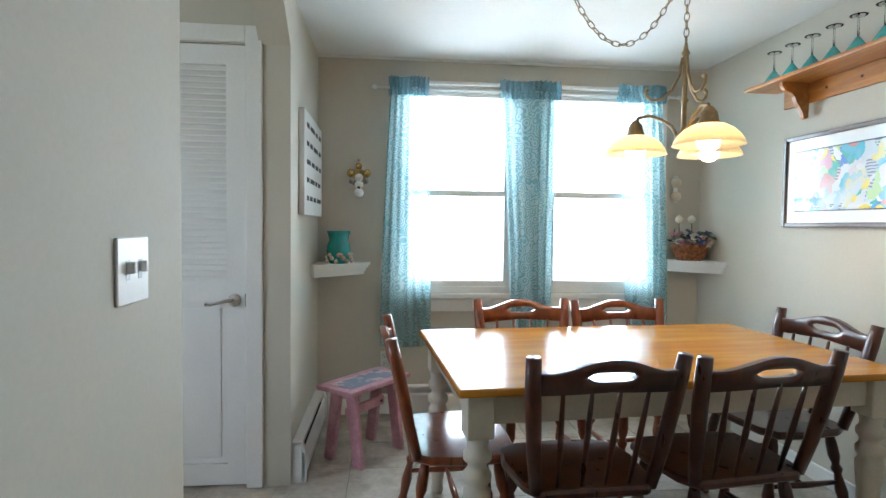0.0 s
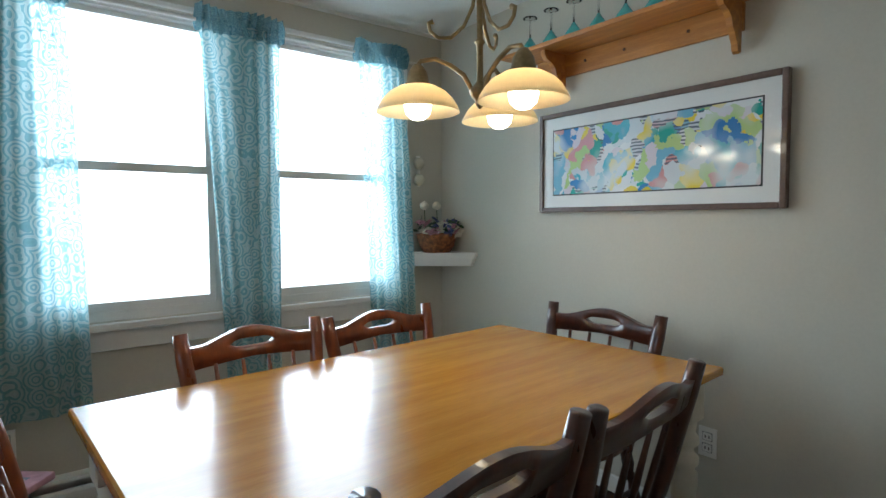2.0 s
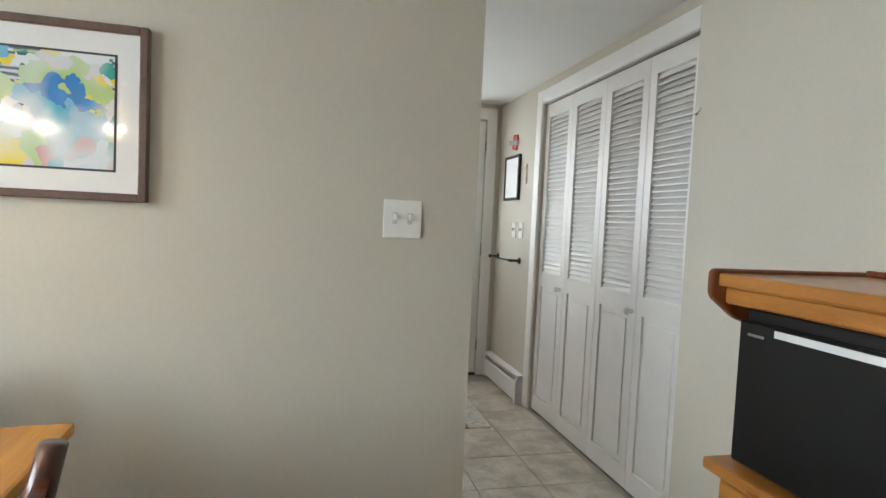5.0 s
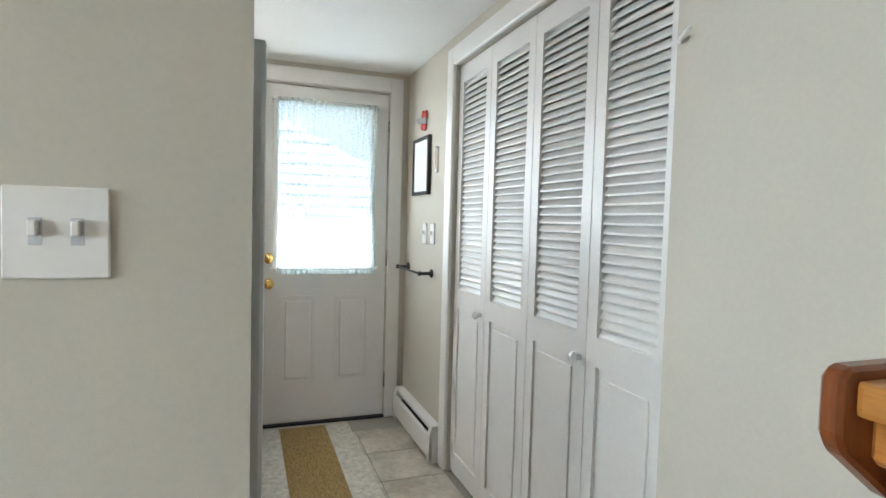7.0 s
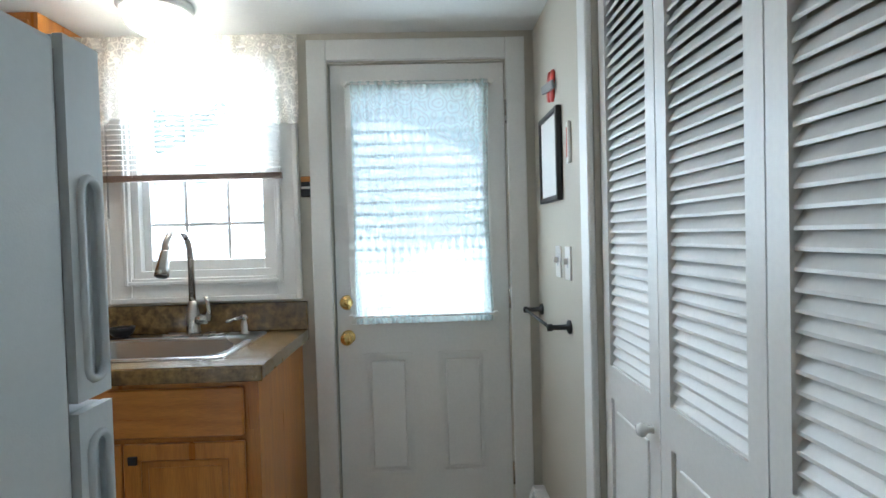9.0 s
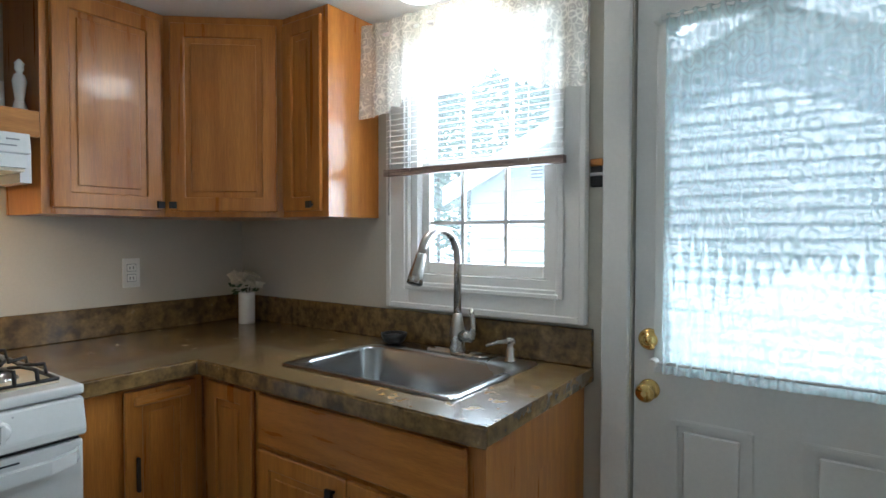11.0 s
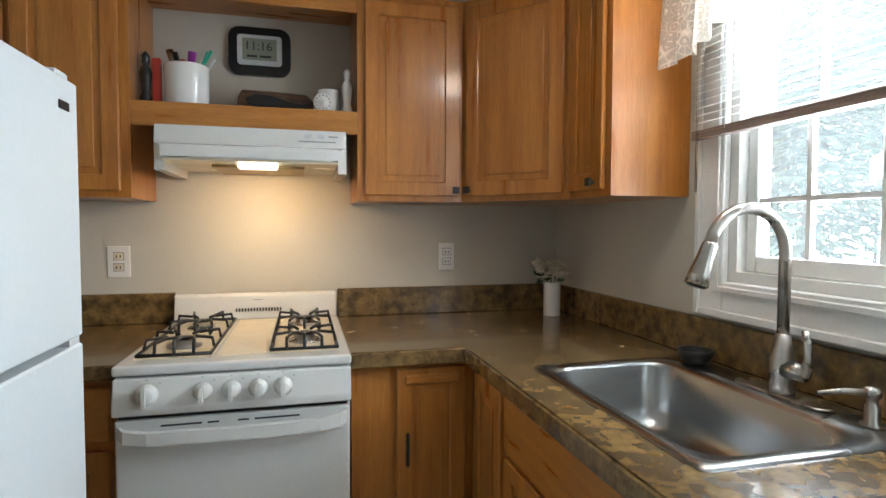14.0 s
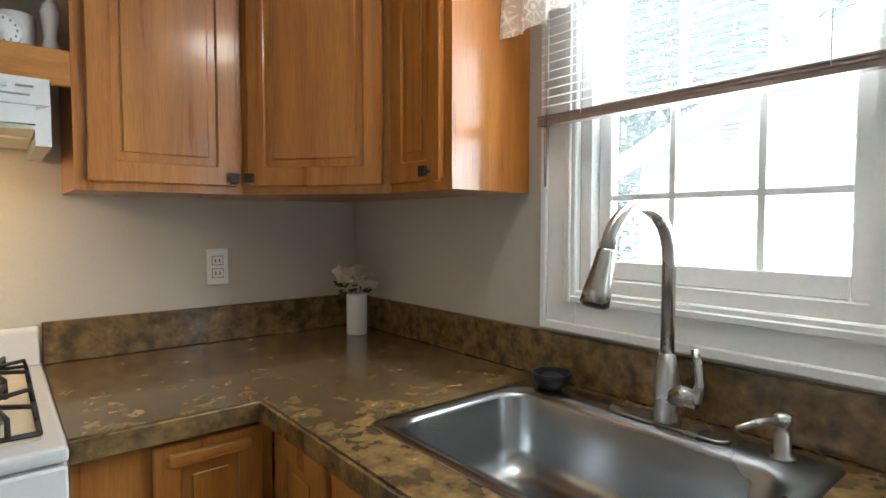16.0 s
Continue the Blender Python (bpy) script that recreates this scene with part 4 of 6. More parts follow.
for xx in (1.89, 1.96):
    part("ribbon_bud", lathe([(0.002, -0.02), (0.018, -0.01), (0.020, 0.005), (0.010, 0.018), (0.002, 0.022)], (xx, 3.44, 1.215), 10), PETALW, bk)
    part("stem", tube([(xx, 3.43, 1.08), (xx, 3.44, 1.205)], 0.002, 5), LEAF, bk)


def framed(name, label, centre, axis, face, w, h, fw, depth, frame_mat, inner_mat, mat_w=0.0, mat_mat=None, slip=0.0):
    """A framed picture on a wall; axis is the wall's normal."""
    cx, cy, cz = centre
    ob = thing(name, centre, label, "picture")

    def slab(u0, u1, v0, v1, d0, d1):
        lo, hi = sorted((d0 * face, d1 * face))
        return (cx + lo, cx + hi, cy + u0, cy + u1, cz + v0, cz + v1) if axis == "x" else (cx + u0, cx + u1, cy + lo, cy + hi, cz + v0, cz + v1)

    W, H2 = w / 2, h / 2
    part("frame", boxes(slab(-W, -W + fw, -H2, H2, 0, depth), slab(W - fw, W, -H2, H2, 0, depth), slab(-W + fw, W - fw, -H2, -H2 + fw, 0, depth), slab(-W + fw, W - fw, H2 - fw, H2, 0, depth), bevel=0.003), frame_mat, ob)
    if mat_w:
        part("mat", boxes(slab(-W + fw, W - fw, -H2 + fw, H2 - fw, 0.002, depth - 0.012)), mat_mat, ob)
        u, v = W - fw - mat_w, H2 - fw - mat_w
        if slip:
            part("inner_slip", boxes(slab(-u - slip, u + slip, -v - slip, v + slip, depth - 0.012, depth - 0.0115)), INK, ob)
        part("picture", boxes(slab(-u, u, -v, v, depth - 0.0112, depth - 0.0105)), inner_mat, ob)
    else:
        part("picture", boxes(slab(-W + fw, W - fw, -H2 + fw, H2 - fw, 0.002, depth - 0.008)), inner_mat, ob)
    return ob


framed("framed_print", "long framed watercolour print, multicoloured, in a brown frame with white mat", (XP, 2.195, 1.491), "x", -1, 1.10, 0.468, 0.022, 0.028, FRAMEBROWN, ART, 0.062, MAT, 0.006)
sign = thing("wall_sign", (XL, 3.17, 1.56), "white wooden sign with five lines of dark lettering", "sign")
part("board", boxes((XL + 0.001, XL + 0.030, 2.82, 3.52, 1.29, 1.83), bevel=0.003), PAPER, sign)
rnd = random.Random(8)
for k in range(5):
    yy = 2.90
    z = 1.76 - k * 0.095
    while yy < 3.42:
        w = rnd.uniform(0.06, 0.16)
        part("lettering_bar", boxes((XL + 0.0301, XL + 0.032, yy, min(3.45, yy + w), z - 0.012, z + 0.012)), INK, sign)
        yy += w + 0.05

mask = thing("wall_plaque", (-0.20, YW, 1.51), "small gilt and cream ornamental wall plaque", "plaque")
part("backplate", lathe([(0.060, 0.0), (0.058, -0.012), (0.040, -0.020), (0.004, -0.024)], (-0.20, YW, 1.545), 16, "y"), MASK1, mask)
for dx, dz, r, mt in ((-0.052, 0.03, 0.026, BRASS), (0.052, 0.03, 0.026, BRASS), (0, 0.075, 0.022, BRASS), (0, 0.0, 0.030, PORCELAIN), (-0.045, -0.02, 0.02, GREY), (0.045, -0.02, 0.02, GREY), (0, -0.045, 0.03, PORCELAIN), (0, -0.095, 0.032, PORCELAIN), (0, -0.06, 0.014, DRIFT), (0, 0.115, 0.010, BRASS)):
    part("boss", lathe([(r, 0.0), (r * 0.95, -0.014), (r * 0.6, -0.026), (r * 0.05, -0.032)], (-0.20 + dx, YW - 0.006, 1.545 + dz), 12, "y"), mt, mask)
sc = thing("wall_ornament", (1.94, YW, 1.50), "small cream ornament of two discs on the wall", "ornament")
part("strip", boxes((1.925, 1.955, YW - 0.008, YW, 1.42, 1.60), bevel=0.003), PLATE, sc)
for z in (1.46, 1.555):
    part("disc", lathe([(0.036, 0.0), (0.034, -0.012), (0.02, -0.02), (0.003, -0.022)], (1.94, YW - 0.0085, z), 16, "y"), CREAM, sc)

bk.scale = (1.28, 1.28, 1.28)
bk.location = (1.985, 3.445, 1.033)

# plate shelf with upturned glasses
sh = thing("wall_shelf", (XP, 2.28, 1.99), "honey-stained pine wall shelf on two scrolled brackets", "shelf")
part("board", boxes((XP - 0.20, XP, 1.73, 2.84, 1.985, 2.005), bevel=0.006, seg=2), PINE, sh)
part("back_rail", boxes((XP - 0.018, XP, 1.80, 2.77, 1.885, 1.9845), bevel=0.003), PINE, sh)
scroll = [(XP - 0.0185, 1.984), (XP - 0.165, 1.984), (XP - 0.165, 1.965), (XP - 0.15, 1.945), (XP - 0.12, 1.935), (XP - 0.095, 1.915), (XP - 0.085, 1.885), (XP - 0.065, 1.86), (XP - 0.05, 1.835), (XP - 0.045, 1.81), (XP - 0.03, 1.803), (XP - 0.0185, 1.81)]
for yy in (1.815, 2.60):
    part("bracket", prism(scroll, "y", yy - 0.011, yy + 0.011), PINE, sh)
for yy in (2.0, 2.28, 2.48):
    part("peg", lathe([(0.007, 0), (0.006, -0.003), (0.001, -0.004)], (XP - 0.018, yy, 1.935), 10, "x"), DRIFT, sh)
first = thing("martini_glass", (XP - 0.105, 2.735, 2.005), "upturned martini glass with an aqua bowl and clear stem", "glass", "glasses on the wall shelf")
part("bowl", lathe([(0.056, 0.0), (0.057, 0.002), (0.006, 0.078), (0.004, 0.078), (0.053, 0.002)], (XP - 0.105, 2.735, 2.005), 24, "z", None, False), AQUA, first)
part("stem", tube([(XP - 0.105, 2.735, 2.083), (XP - 0.105, 2.735, 2.165)], 0.0042, 8), CLEAR, first)
part("foot", lathe([(0.034, 0.168), (0.034, 0.170), (0.006, 0.164), (0.004, 0.160)], (XP - 0.105, 2.735, 2.005), 20), CLEAR, first)
for yy in (2.605, 2.475, 2.345, 2.215, 2.085, 1.955):
    copy_thing(first, Matrix.Translation((XP - 0.105, yy, 2.005)))

# table
tb = thing("dining_table", (0, 0, 0), "dining table with a honey-coloured top and cream turned legs", "table")
tb.rotation_euler = (0, 0, radians(4.0))
tb.location = (0.99, 2.14, 0)
bm = boxes((-0.815, 0.815, -0.485, 0.485, 0.722, 0.75), bevel=0.009, seg=2)
part("tabletop", bm, TABLE, tb)
for side_box in ((-0.69, 0.69, -0.415, -0.393, 0.615, 0.7215), (-0.69, 0.69, 0.393, 0.415, 0.615, 0.7215), (-0.755, -0.733, -0.35, 0.35, 0.615, 0.7215), (0.733, 0.755, -0.35, 0.35, 0.615, 0.7215)):
    part("apron", boxes(side_box, bevel=0.002), CREAM, tb)
for sx in (-1, 1):
    for sy in (-1, 1):
        c = (sx * 0.735, sy * 0.395, 0)
        bm = boxes((c[0] - 0.045, c[0] + 0.045, c[1] - 0.045, c[1] + 0.045, 0.575, 0.7212), bevel=0.004)
        lathe([(0.022, 0.0), (0.030, 0.02), (0.026, 0.05), (0.034, 0.10), (0.036, 0.30), (0.044, 0.37), (0.044, 0.40), (0.032, 0.415), (0.046, 0.435), (0.046, 0.455), (0.032, 0.470), (0.030, 0.485), (0.046, 0.50), (0.046, 0.52), (0.034, 0.535), (0.040, 0.575)], c, 20, "z", bm)
        part("leg", bm, CREAM, tb)
BASE[tb] = Vector((0, 0, 0))


def chair(wood, label, crest_mat=None):
    """Spindle-backed side chair that faces +y, built at the origin."""
    ob = thing("dining_chair", (0, 0, 0), label, "chair", "chairs round the table")
    crest_mat = crest_mat or wood
    outline = [(-0.165, -0.19), (0.165, -0.19), (0.205, -0.12), (0.222, 0.05), (0.205, 0.16), (0.14, 0.20), (0, 0.21), (-0.14, 0.20), (-0.205, 0.16), (-0.222, 0.05), (-0.205, -0.12)]
    part("seat", prism(outline, "z", 0.412, 0.445, None, 0.009), wood, ob)
    lean = lambda z: -0.165 - 0.095 * max(0, z - 0.44) / 0.43
    for s in (-1, 1):
        part("back_post", tube([(s * 0.175, lean(0.435), 0.435), (s * 0.192, lean(0.56) - 0.003, 0.56), (s * 0.205, lean(0.70), 0.70), (s * 0.214, lean(0.80), 0.80), (s * 0.219, lean(0.88), 0.882)], [0.019, 0.021, 0.023, 0.023, 0.021], 12), wood, ob)
        for f in (-1, 1):
            top = (s * 0.15, f * 0.13, 0.413)
            foot = (s * 0.195, f * 0.20, 0.0)
            pts, rad = [], []
            for k, (q, r) in enumerate(((0, 0.013), (0.12, 0.020), (0.25, 0.021), (0.33, 0.013), (0.38, 0.021), (0.43, 0.013), (0.60, 0.022), (0.78, 0.016), (0.84, 0.021), (0.9, 0.015), (1, 0.011))):
                pts.append(Vector(top).lerp(Vector(foot), q))
                rad.append(r)
            part("leg", tube(pts, rad, 10), wood, ob)
        part("stretcher", tube([(s * 0.172, -0.165, 0.20), (s * 0.175, 0.0, 0.20), (s * 0.172, 0.165, 0.20)], [0.008, 0.014, 0.008], 8), wood, ob)
    part("stretcher", tube([(-0.172, 0.0, 0.20), (0, 0.0, 0.20), (0.172, 0.0, 0.20)], [0.008, 0.014, 0.008], 8), wood, ob)
    for k in range(4):
        u = -0.12 + 0.08 * k
        part("spindle", tube([(u * 0.92, lean(0.44) + 0.005, 0.440), (u * 0.98, lean(0.60), 0.60), (u * 1.02, lean(0.69), 0.69), (u * 1.05, lean(0.775), 0.775)], [0.006, 0.010, 0.008, 0.006], 8), wood, ob)
    # crest rail with a shaped top and an oval grip hole
    n = 28
    bm = bmesh.new()
    cols = []
    for i in range(n + 1):
        u = -0.205 + 0.41 * i / n
        c = abs(u) / 0.205
        top = 0.836 + 0.042 * math.cos(min(1, c / 0.80) * math.pi / 2) ** 1.5
        low = 0.765 + 0.012 * (1 - c)
        hole = max(0.0, 1 - (u / 0.062) ** 4) ** 0.25 * 0.0145 if abs(u) < 0.062 else 0.0
        bow = -0.022 * (1 - c * c)
        cols.append([(u, bow, z) for z in (low, 0.825 - hole, 0.825 + hole, top)])
    for d in (0.011, -0.011):
        grid = [[bm.verts.new((u, lean(z) + bow + d, z)) for u, bow, z in col] for col in cols]
        for a, b in zip(grid, grid[1:]):
            for j in range(3):
                if j == 1 and (a[2].co - a[1].co).length < 1e-5 and (b[2].co - b[1].co).length < 1e-5:
                    continue
                if j == 1:
                    continue
                bm.faces.new((a[j], b[j], b[j + 1], a[j + 1])).smooth = True
        if d > 0:
            front = grid
    back = grid
    for i in range(n):
        for j in range(4):
            if j in (1, 2) and (front[i][2].co - front[i][1].co).length < 1e-5 and (front[i + 1][2].co - front[i + 1][1].co).length < 1e-5:
                continue
            bm.faces.new((front[i][j], front[i + 1][j], back[i + 1][j], back[i][j]))
    for i in (0, n):
        for j in (0, 2):
            bm.faces.new((front[i][j], front[i][j + 1], back[i][j + 1], back[i][j]))
    part("crest_rail", bm, crest_mat, ob)
    return ob


dark = chair(CHERRY, "dark red-brown wooden chair with spindle back, pushed to the table")
red = chair(REDCHERRY, "reddish cherry wooden chair with spindle back under the window")
SIZE = Matrix.Diagonal((1.07, 1.0, 0.985, 1))
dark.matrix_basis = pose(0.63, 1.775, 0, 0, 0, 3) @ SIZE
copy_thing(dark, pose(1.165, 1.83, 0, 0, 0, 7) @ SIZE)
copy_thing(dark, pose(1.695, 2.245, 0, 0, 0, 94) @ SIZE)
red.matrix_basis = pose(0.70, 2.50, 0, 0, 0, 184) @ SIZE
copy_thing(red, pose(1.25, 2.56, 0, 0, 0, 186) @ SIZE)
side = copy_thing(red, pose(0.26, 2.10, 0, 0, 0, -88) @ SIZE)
side["label"] = "reddish cherry wooden chair with spindle back at the table's end"

# pink step stool
st = thing("step_stool", (0, 0, 0), "small pink painted wooden stool with a painted top", "stool")
st.matrix_basis = pose(-0.125, 2.95, 0, 0, 0, 50)
part("top", boxes((-0.24, 0.24, -0.125, 0.125, 0.385, 0.41), bevel=0.007, seg=2), PINK, st)
part("painted_motif", boxes((-0.19, 0.19, -0.08, 0.08, 0.4102, 0.4112)), PINKTOP, st)
for xx in (-0.16, 0.16):
    for k in (-1, 1):
        yb, yt = k * 0.105, k * 0.05
        part("leg", prism([(yb - 0.032, 0.0), (yb + 0.032, 0.0), (yt + 0.032, 0.3848), (yt - 0.032, 0.3848)], "x", xx - 0.014, xx + 0.014, None, 0.003), PINK, st)
    part("cleat", boxes((xx - 0.030 if xx > 0 else xx + 0.0145, xx - 0.0145 if xx > 0 else xx + 0.030, -0.09, 0.09, 0.335, 0.3848)), PINK, st)
part("stretcher", boxes((-0.1455, 0.1455, -0.012, 0.012, 0.235, 0.285), bevel=0.004), PINK, st)
for xx in (-0.12, 0.12):
    part("peg", lathe([(0.010, 0), (0.009, -0.003), (0.001, -0.004)], (xx, -0.012, 0.26), 8, "y"), DRIFT, st)

# chandelier
HC = Vector((1.225, 2.20, 0))
ch = thing("chandelier", (HC.x, HC.y, 1.578), "three-arm bronze chandelier with lit amber glass shades", "chandelier")
part("stem", lathe([(0.003, 1.573), (0.012, 1.583), (0.016, 1.598), (0.030, 1.613), (0.034, 1.628), (0.022, 1.643), (0.011, 1.658), (0.010, 1.768), (0.017, 1.778), (0.010, 1.788), (0.010, 1.958), (0.018, 1.973), (0.010, 1.988), (0.006, 2.013)], HC, 14), BRONZE, ch)
for ang in (142, 268, 28):
    a = radians(ang)
    d = Vector((math.cos(a), math.sin(a), 0))
    c = HC + d * 0.195
    arm = part("arm", tube([HC + d * r + Vector((0, 0, z)) for r, z in ((0.02, 1.623), (0.05, 1.678), (0.09, 1.707), (0.14, 1.729), (0.185, 1.722), (0.197, 1.702))], 0.0075, 8), BRONZE, ch)
    part("scroll", tube([HC + d * r + Vector((0, 0, z)) for r, z in ((0.012, 1.958), (0.022, 1.888), (0.05, 1.828), (0.09, 1.793), (0.13, 1.793), (0.155, 1.813), (0.16, 1.838), (0.145, 1.843))], [0.006] * 6 + [0.007, 0.009], 8), BRONZE, ch)
    part("socket_cup", lathe([(0.012, 1.712), (0.020, 1.702), (0.030, 1.687), (0.036, 1.657), (0.046, 1.642), (0.040, 1.64)], c, 16), BRONZE, ch)
    shd = part("shade", lathe([(0.036, 1.647), (0.060, 1.641), (0.090, 1.624), (0.112, 1.602), (0.126, 1.579), (0.132, 1.563), (0.129, 1.563), (0.109, 1.6), (0.087, 1.621), (0.058, 1.636), (0.034, 1.642)], c, 28, "z", None, False), SHADE, ch, "amber alabaster glass bell shade")
    part("bulb", lathe([(0.012, 1.663), (0.018, 1.643), (0.036, 1.613), (0.044, 1.584), (0.038, 1.558), (0.020, 1.542), (0.003, 1.538)], c, 16), BULB, ch)


def chain(points, name, parent):
    """Oval links along a line, every second one turned."""
    pts = [Vector(p) for p in points]
    dist, seq = 0.0, [pts[0]]
    for a, b in zip(pts, pts[1:]):
        n = max(1, int((b - a).length / 0.004))
        seq += [a.lerp(b, (k + 1) / n) for k in range(n)]
    last, turn = seq[0], 0
    for q in seq[1:]:
        if (q - last).length >= 0.031:
            d = (q - last).normalized()
            side = d.orthogonal().normalized() if abs(d.z) > 0.99 else d.cross(Vector((0, 0, 1))).normalized()
            if turn % 2:
                side = d.cross(side).normalized()
            mid = (q + last) / 2
            ring = [mid + d * 0.021 * math.cos(t) + side * 0.010 * math.sin(t) for t in [2 * math.pi * k / 10 for k in range(10)]]
            part(name, tube(ring, 0.0024, 5, None, True), BRONZE, parent)
            last, turn = q, turn + 1


chain([HC + Vector((0, 0, 2.01)), HC + Vector((0, 0, 2.315))], "chain_link", ch)
sw = []
for k in range(25):
    t = k / 24
    sw.append((HC.x - 0.02 - 0.54 * t, HC.y - 0.03 * t, 2.305 - 0.315 * (1 - (2 * t - 1) ** 2)))
chain(sw, "chain_link", ch)
part("ceiling_hook", tube([HC + Vector((0, 0, 2.318)), HC + Vector((0, 0, 2.30))], 0.008, 8), BRONZE, ch)
part("ceiling_hook", tube([HC + Vector((-0.56, -0.03, 2.318)), HC + Vector((-0.56, -0.03, 2.30))], 0.008, 8), BRONZE, ch)

# microwave stand beside the kitchen opening
ct = thing("microwave_cart", (1.27, -0.02, 0), "oak microwave cart with a raised top and a drawer", "cart")
part("top", boxes((0.928, 1.60, -0.231, 0.225, 1.118, 1.15), bevel=0.006, seg=2), OAKH, ct)
part("top_edging", boxes((0.928, 1.60, -0.24, 0.205, 1.075, 1.1175), bevel=0.006), OAKH, ct)
cheek = [(-0.245, 0.6905), (0.12, 0.6905), (0.12, 1.02), (0.165, 1.035), (0.232, 1.085), (0.240, 1.10), (0.240, 1.150), (0.230, 1.160), (-0.245, 1.160)]
for xx in (0.906, 1.6005):
    part("side_panel", prism(cheek, "x", xx, xx + 0.021, None, 0.004), REDOAK, ct, "red-brown edged side cheek")
part("back_rim", boxes((0.928, 1.60, -0.245, -0.232, 1.1502, 1.166), bevel=0.003), REDOAK, ct)
part("lower_top", boxes((0.928, 1.60, -0.245, 0.235, 0.66, 0.69), bevel=0.007, seg=2), OAKH, ct)
part("body", boxes((0.948, 1.588, -0.24, 0.19, 0.05, 0.6595), bevel=0.003), OAK, ct)
part("drawer_front", boxes((0.968, 1.568, 0.191, 0.21, 0.48, 0.64), bevel=0.004), OAKH, ct)
for xa, xb in ((0.968, 1.2655), (1.2705, 1.568)):
    panel = part("door", boxes((xa, xb, 0.191, 0.21, 0.07, 0.465), bevel=0.004), OAK, ct)
for xx, yy in ((0.99, -0.22), (1.55, -0.22), (0.99, 0.155), (1.55, 0.155)):
    part("caster", lathe([(0.022, -0.012), (0.024, 0), (0.022, 0.012)], (xx, yy, 0.0245), 12, "x"), BLACK, ct)
mw = thing("microwave", (1.26, -0.02, 0.69), "black countertop microwave with a white strip", "microwave")
part("body", boxes((0.988, 1.545, -0.21, 0.185, 0.70, 1.075), bevel=0.006), BLACK, mw)
part("door", boxes((0.988, 1.545, 0.186, 0.205, 0.705, 1.045), bevel=0.005), BLACK, mw)
part("control_strip", boxes((0.99, 1.44, 0.2055, 0.208, 1.022, 1.038)), PAPER, mw, "white printed strip")
part("badge", boxes((1.47, 1.515, 0.2055, 0.207, 1.012, 1.018)), GREY, mw)
for xx in (1.02, 1.49):
    part("foot", boxes((xx, xx + 0.03, 0.11, 0.14, 0.6905, 0.6998)), BLACK, mw)
hk = thing("wall_hook", (2.30, YC + 0.02, 1.70), "small white hook on the wall beside the closet", "hook")
part("hook", tube([(2.335, YC + 0.022, 1.712), (2.31, YC + 0.045, 1.708), (2.27, YC + 0.055, 1.72)], [0.006, 0.004, 0.004], 8), PLATE, hk)

# ---- kitchen ----
# refrigerator: faces the sink, its side to the passage
fr = thing("refrigerator", (2.70, 1.02, 0), "white top-freezer refrigerator with recessed side grips", "refrigerator")
fx, fy0, fy1, fz = 3.097, 0.673, 1.37, 1.585
part("body", boxes((2.29, 3.012, fy0 + 0.004, fy1 - 0.004, 0.03, fz - 0.008), bevel=0.008, seg=2), FRIDGE, fr)
part("gasket", boxes((3.0122, 3.022, fy0 + 0.012, fy1 - 0.012, 0.09, fz - 0.02)), GREY, fr)


def fridge_door(z0, z1, g0, g1):
    """Door with a long grip sunk in the edge that faces the passage."""
    d = part("door", boxes((3.0222, fx, fy0 + 0.013, fy1, z0, z1), bevel=0.004), FRIDGE, fr)
    for edge in ((3.0222, 3.042, fy0, fy0 + 0.0132, z0, z1), (3.084, fx, fy0, fy0 + 0.0132, z0, z1), (3.042, 3.084, fy0, fy0 + 0.0132, z0, g0), (3.042, 3.084, fy0, fy0 + 0.0132, g1, z1)):
        part("edge_strip", boxes(edge), FRIDGE, d)
    ring = []
    for k in range(24):
        a = 2 * math.pi * k / 24
        ring.append((3.063 + 0.021 * math.cos(a), fy0 - 0.001, (g1 - 0.02 if math.sin(a) > 0 else g0 + 0.02) + 0.022 * math.sin(a)))
    part("grip", tube(ring, 0.006, 6, None, True), FRIDGE, d)
    return d


fridge_door(1.104, fz, 1.13, 1.40)
fridge_door(0.07, 1.090, 0.70, 1.05)
part("kick_grille", boxes((2.98, 3.06, fy0 + 0.02, fy1 - 0.02, 0.0, 0.06)), GREY, fr)
part("hinge_cover", boxes((2.98, 3.09, fy1 - 0.07, fy1 - 0.02, fz - 0.003, fz + 0.014), bevel=0.004), FRIDGE, fr)
part("hinge", boxes((3.03, 3.092, fy1 - 0.05, fy1 - 0.004, 1.0905, 1.1035)), LIGHTGREY, fr)
part("badge", boxes((fx + 0.0003, fx + 0.003, 1.285, 1.325, 1.525, 1.540)), BLACK, fr, "small dark badge")

# counters
CZ0, CT = 0.875, 0.92
SX0, SX1, SY0, SY1 = 4.135, 4.64, 0.905, 1.59   # sink
hx0, hx1, hy0, hy1 = SX0 + 0.02, SX1 - 0.02, SY0 + 0.02, SY1 - 0.02
gx, gy = (3.655, 4.03, hx0, hx1, XD), (0.745, hy0, hy1, 1.885, YS)
worktop = single("worktop", plate(gx, gy, lambda i, j: (i > 0 or j == 3) and not (i == 2 and j == 1), CZ0, CT), LAMINATE, (4.3, 1.6, CZ0), "brown stone-patterned laminate worktop in an L round the corner", "worktop")
part("backsplash", prism([(3.655, YS), (XD, YS), (XD, 0.745), (XD - 0.022, 0.745), (XD - 0.022, YS - 0.022), (3.655, YS - 0.022)], "z", CT + 0.0005, 1.043, None, 0.003), LAMINATE, worktop)
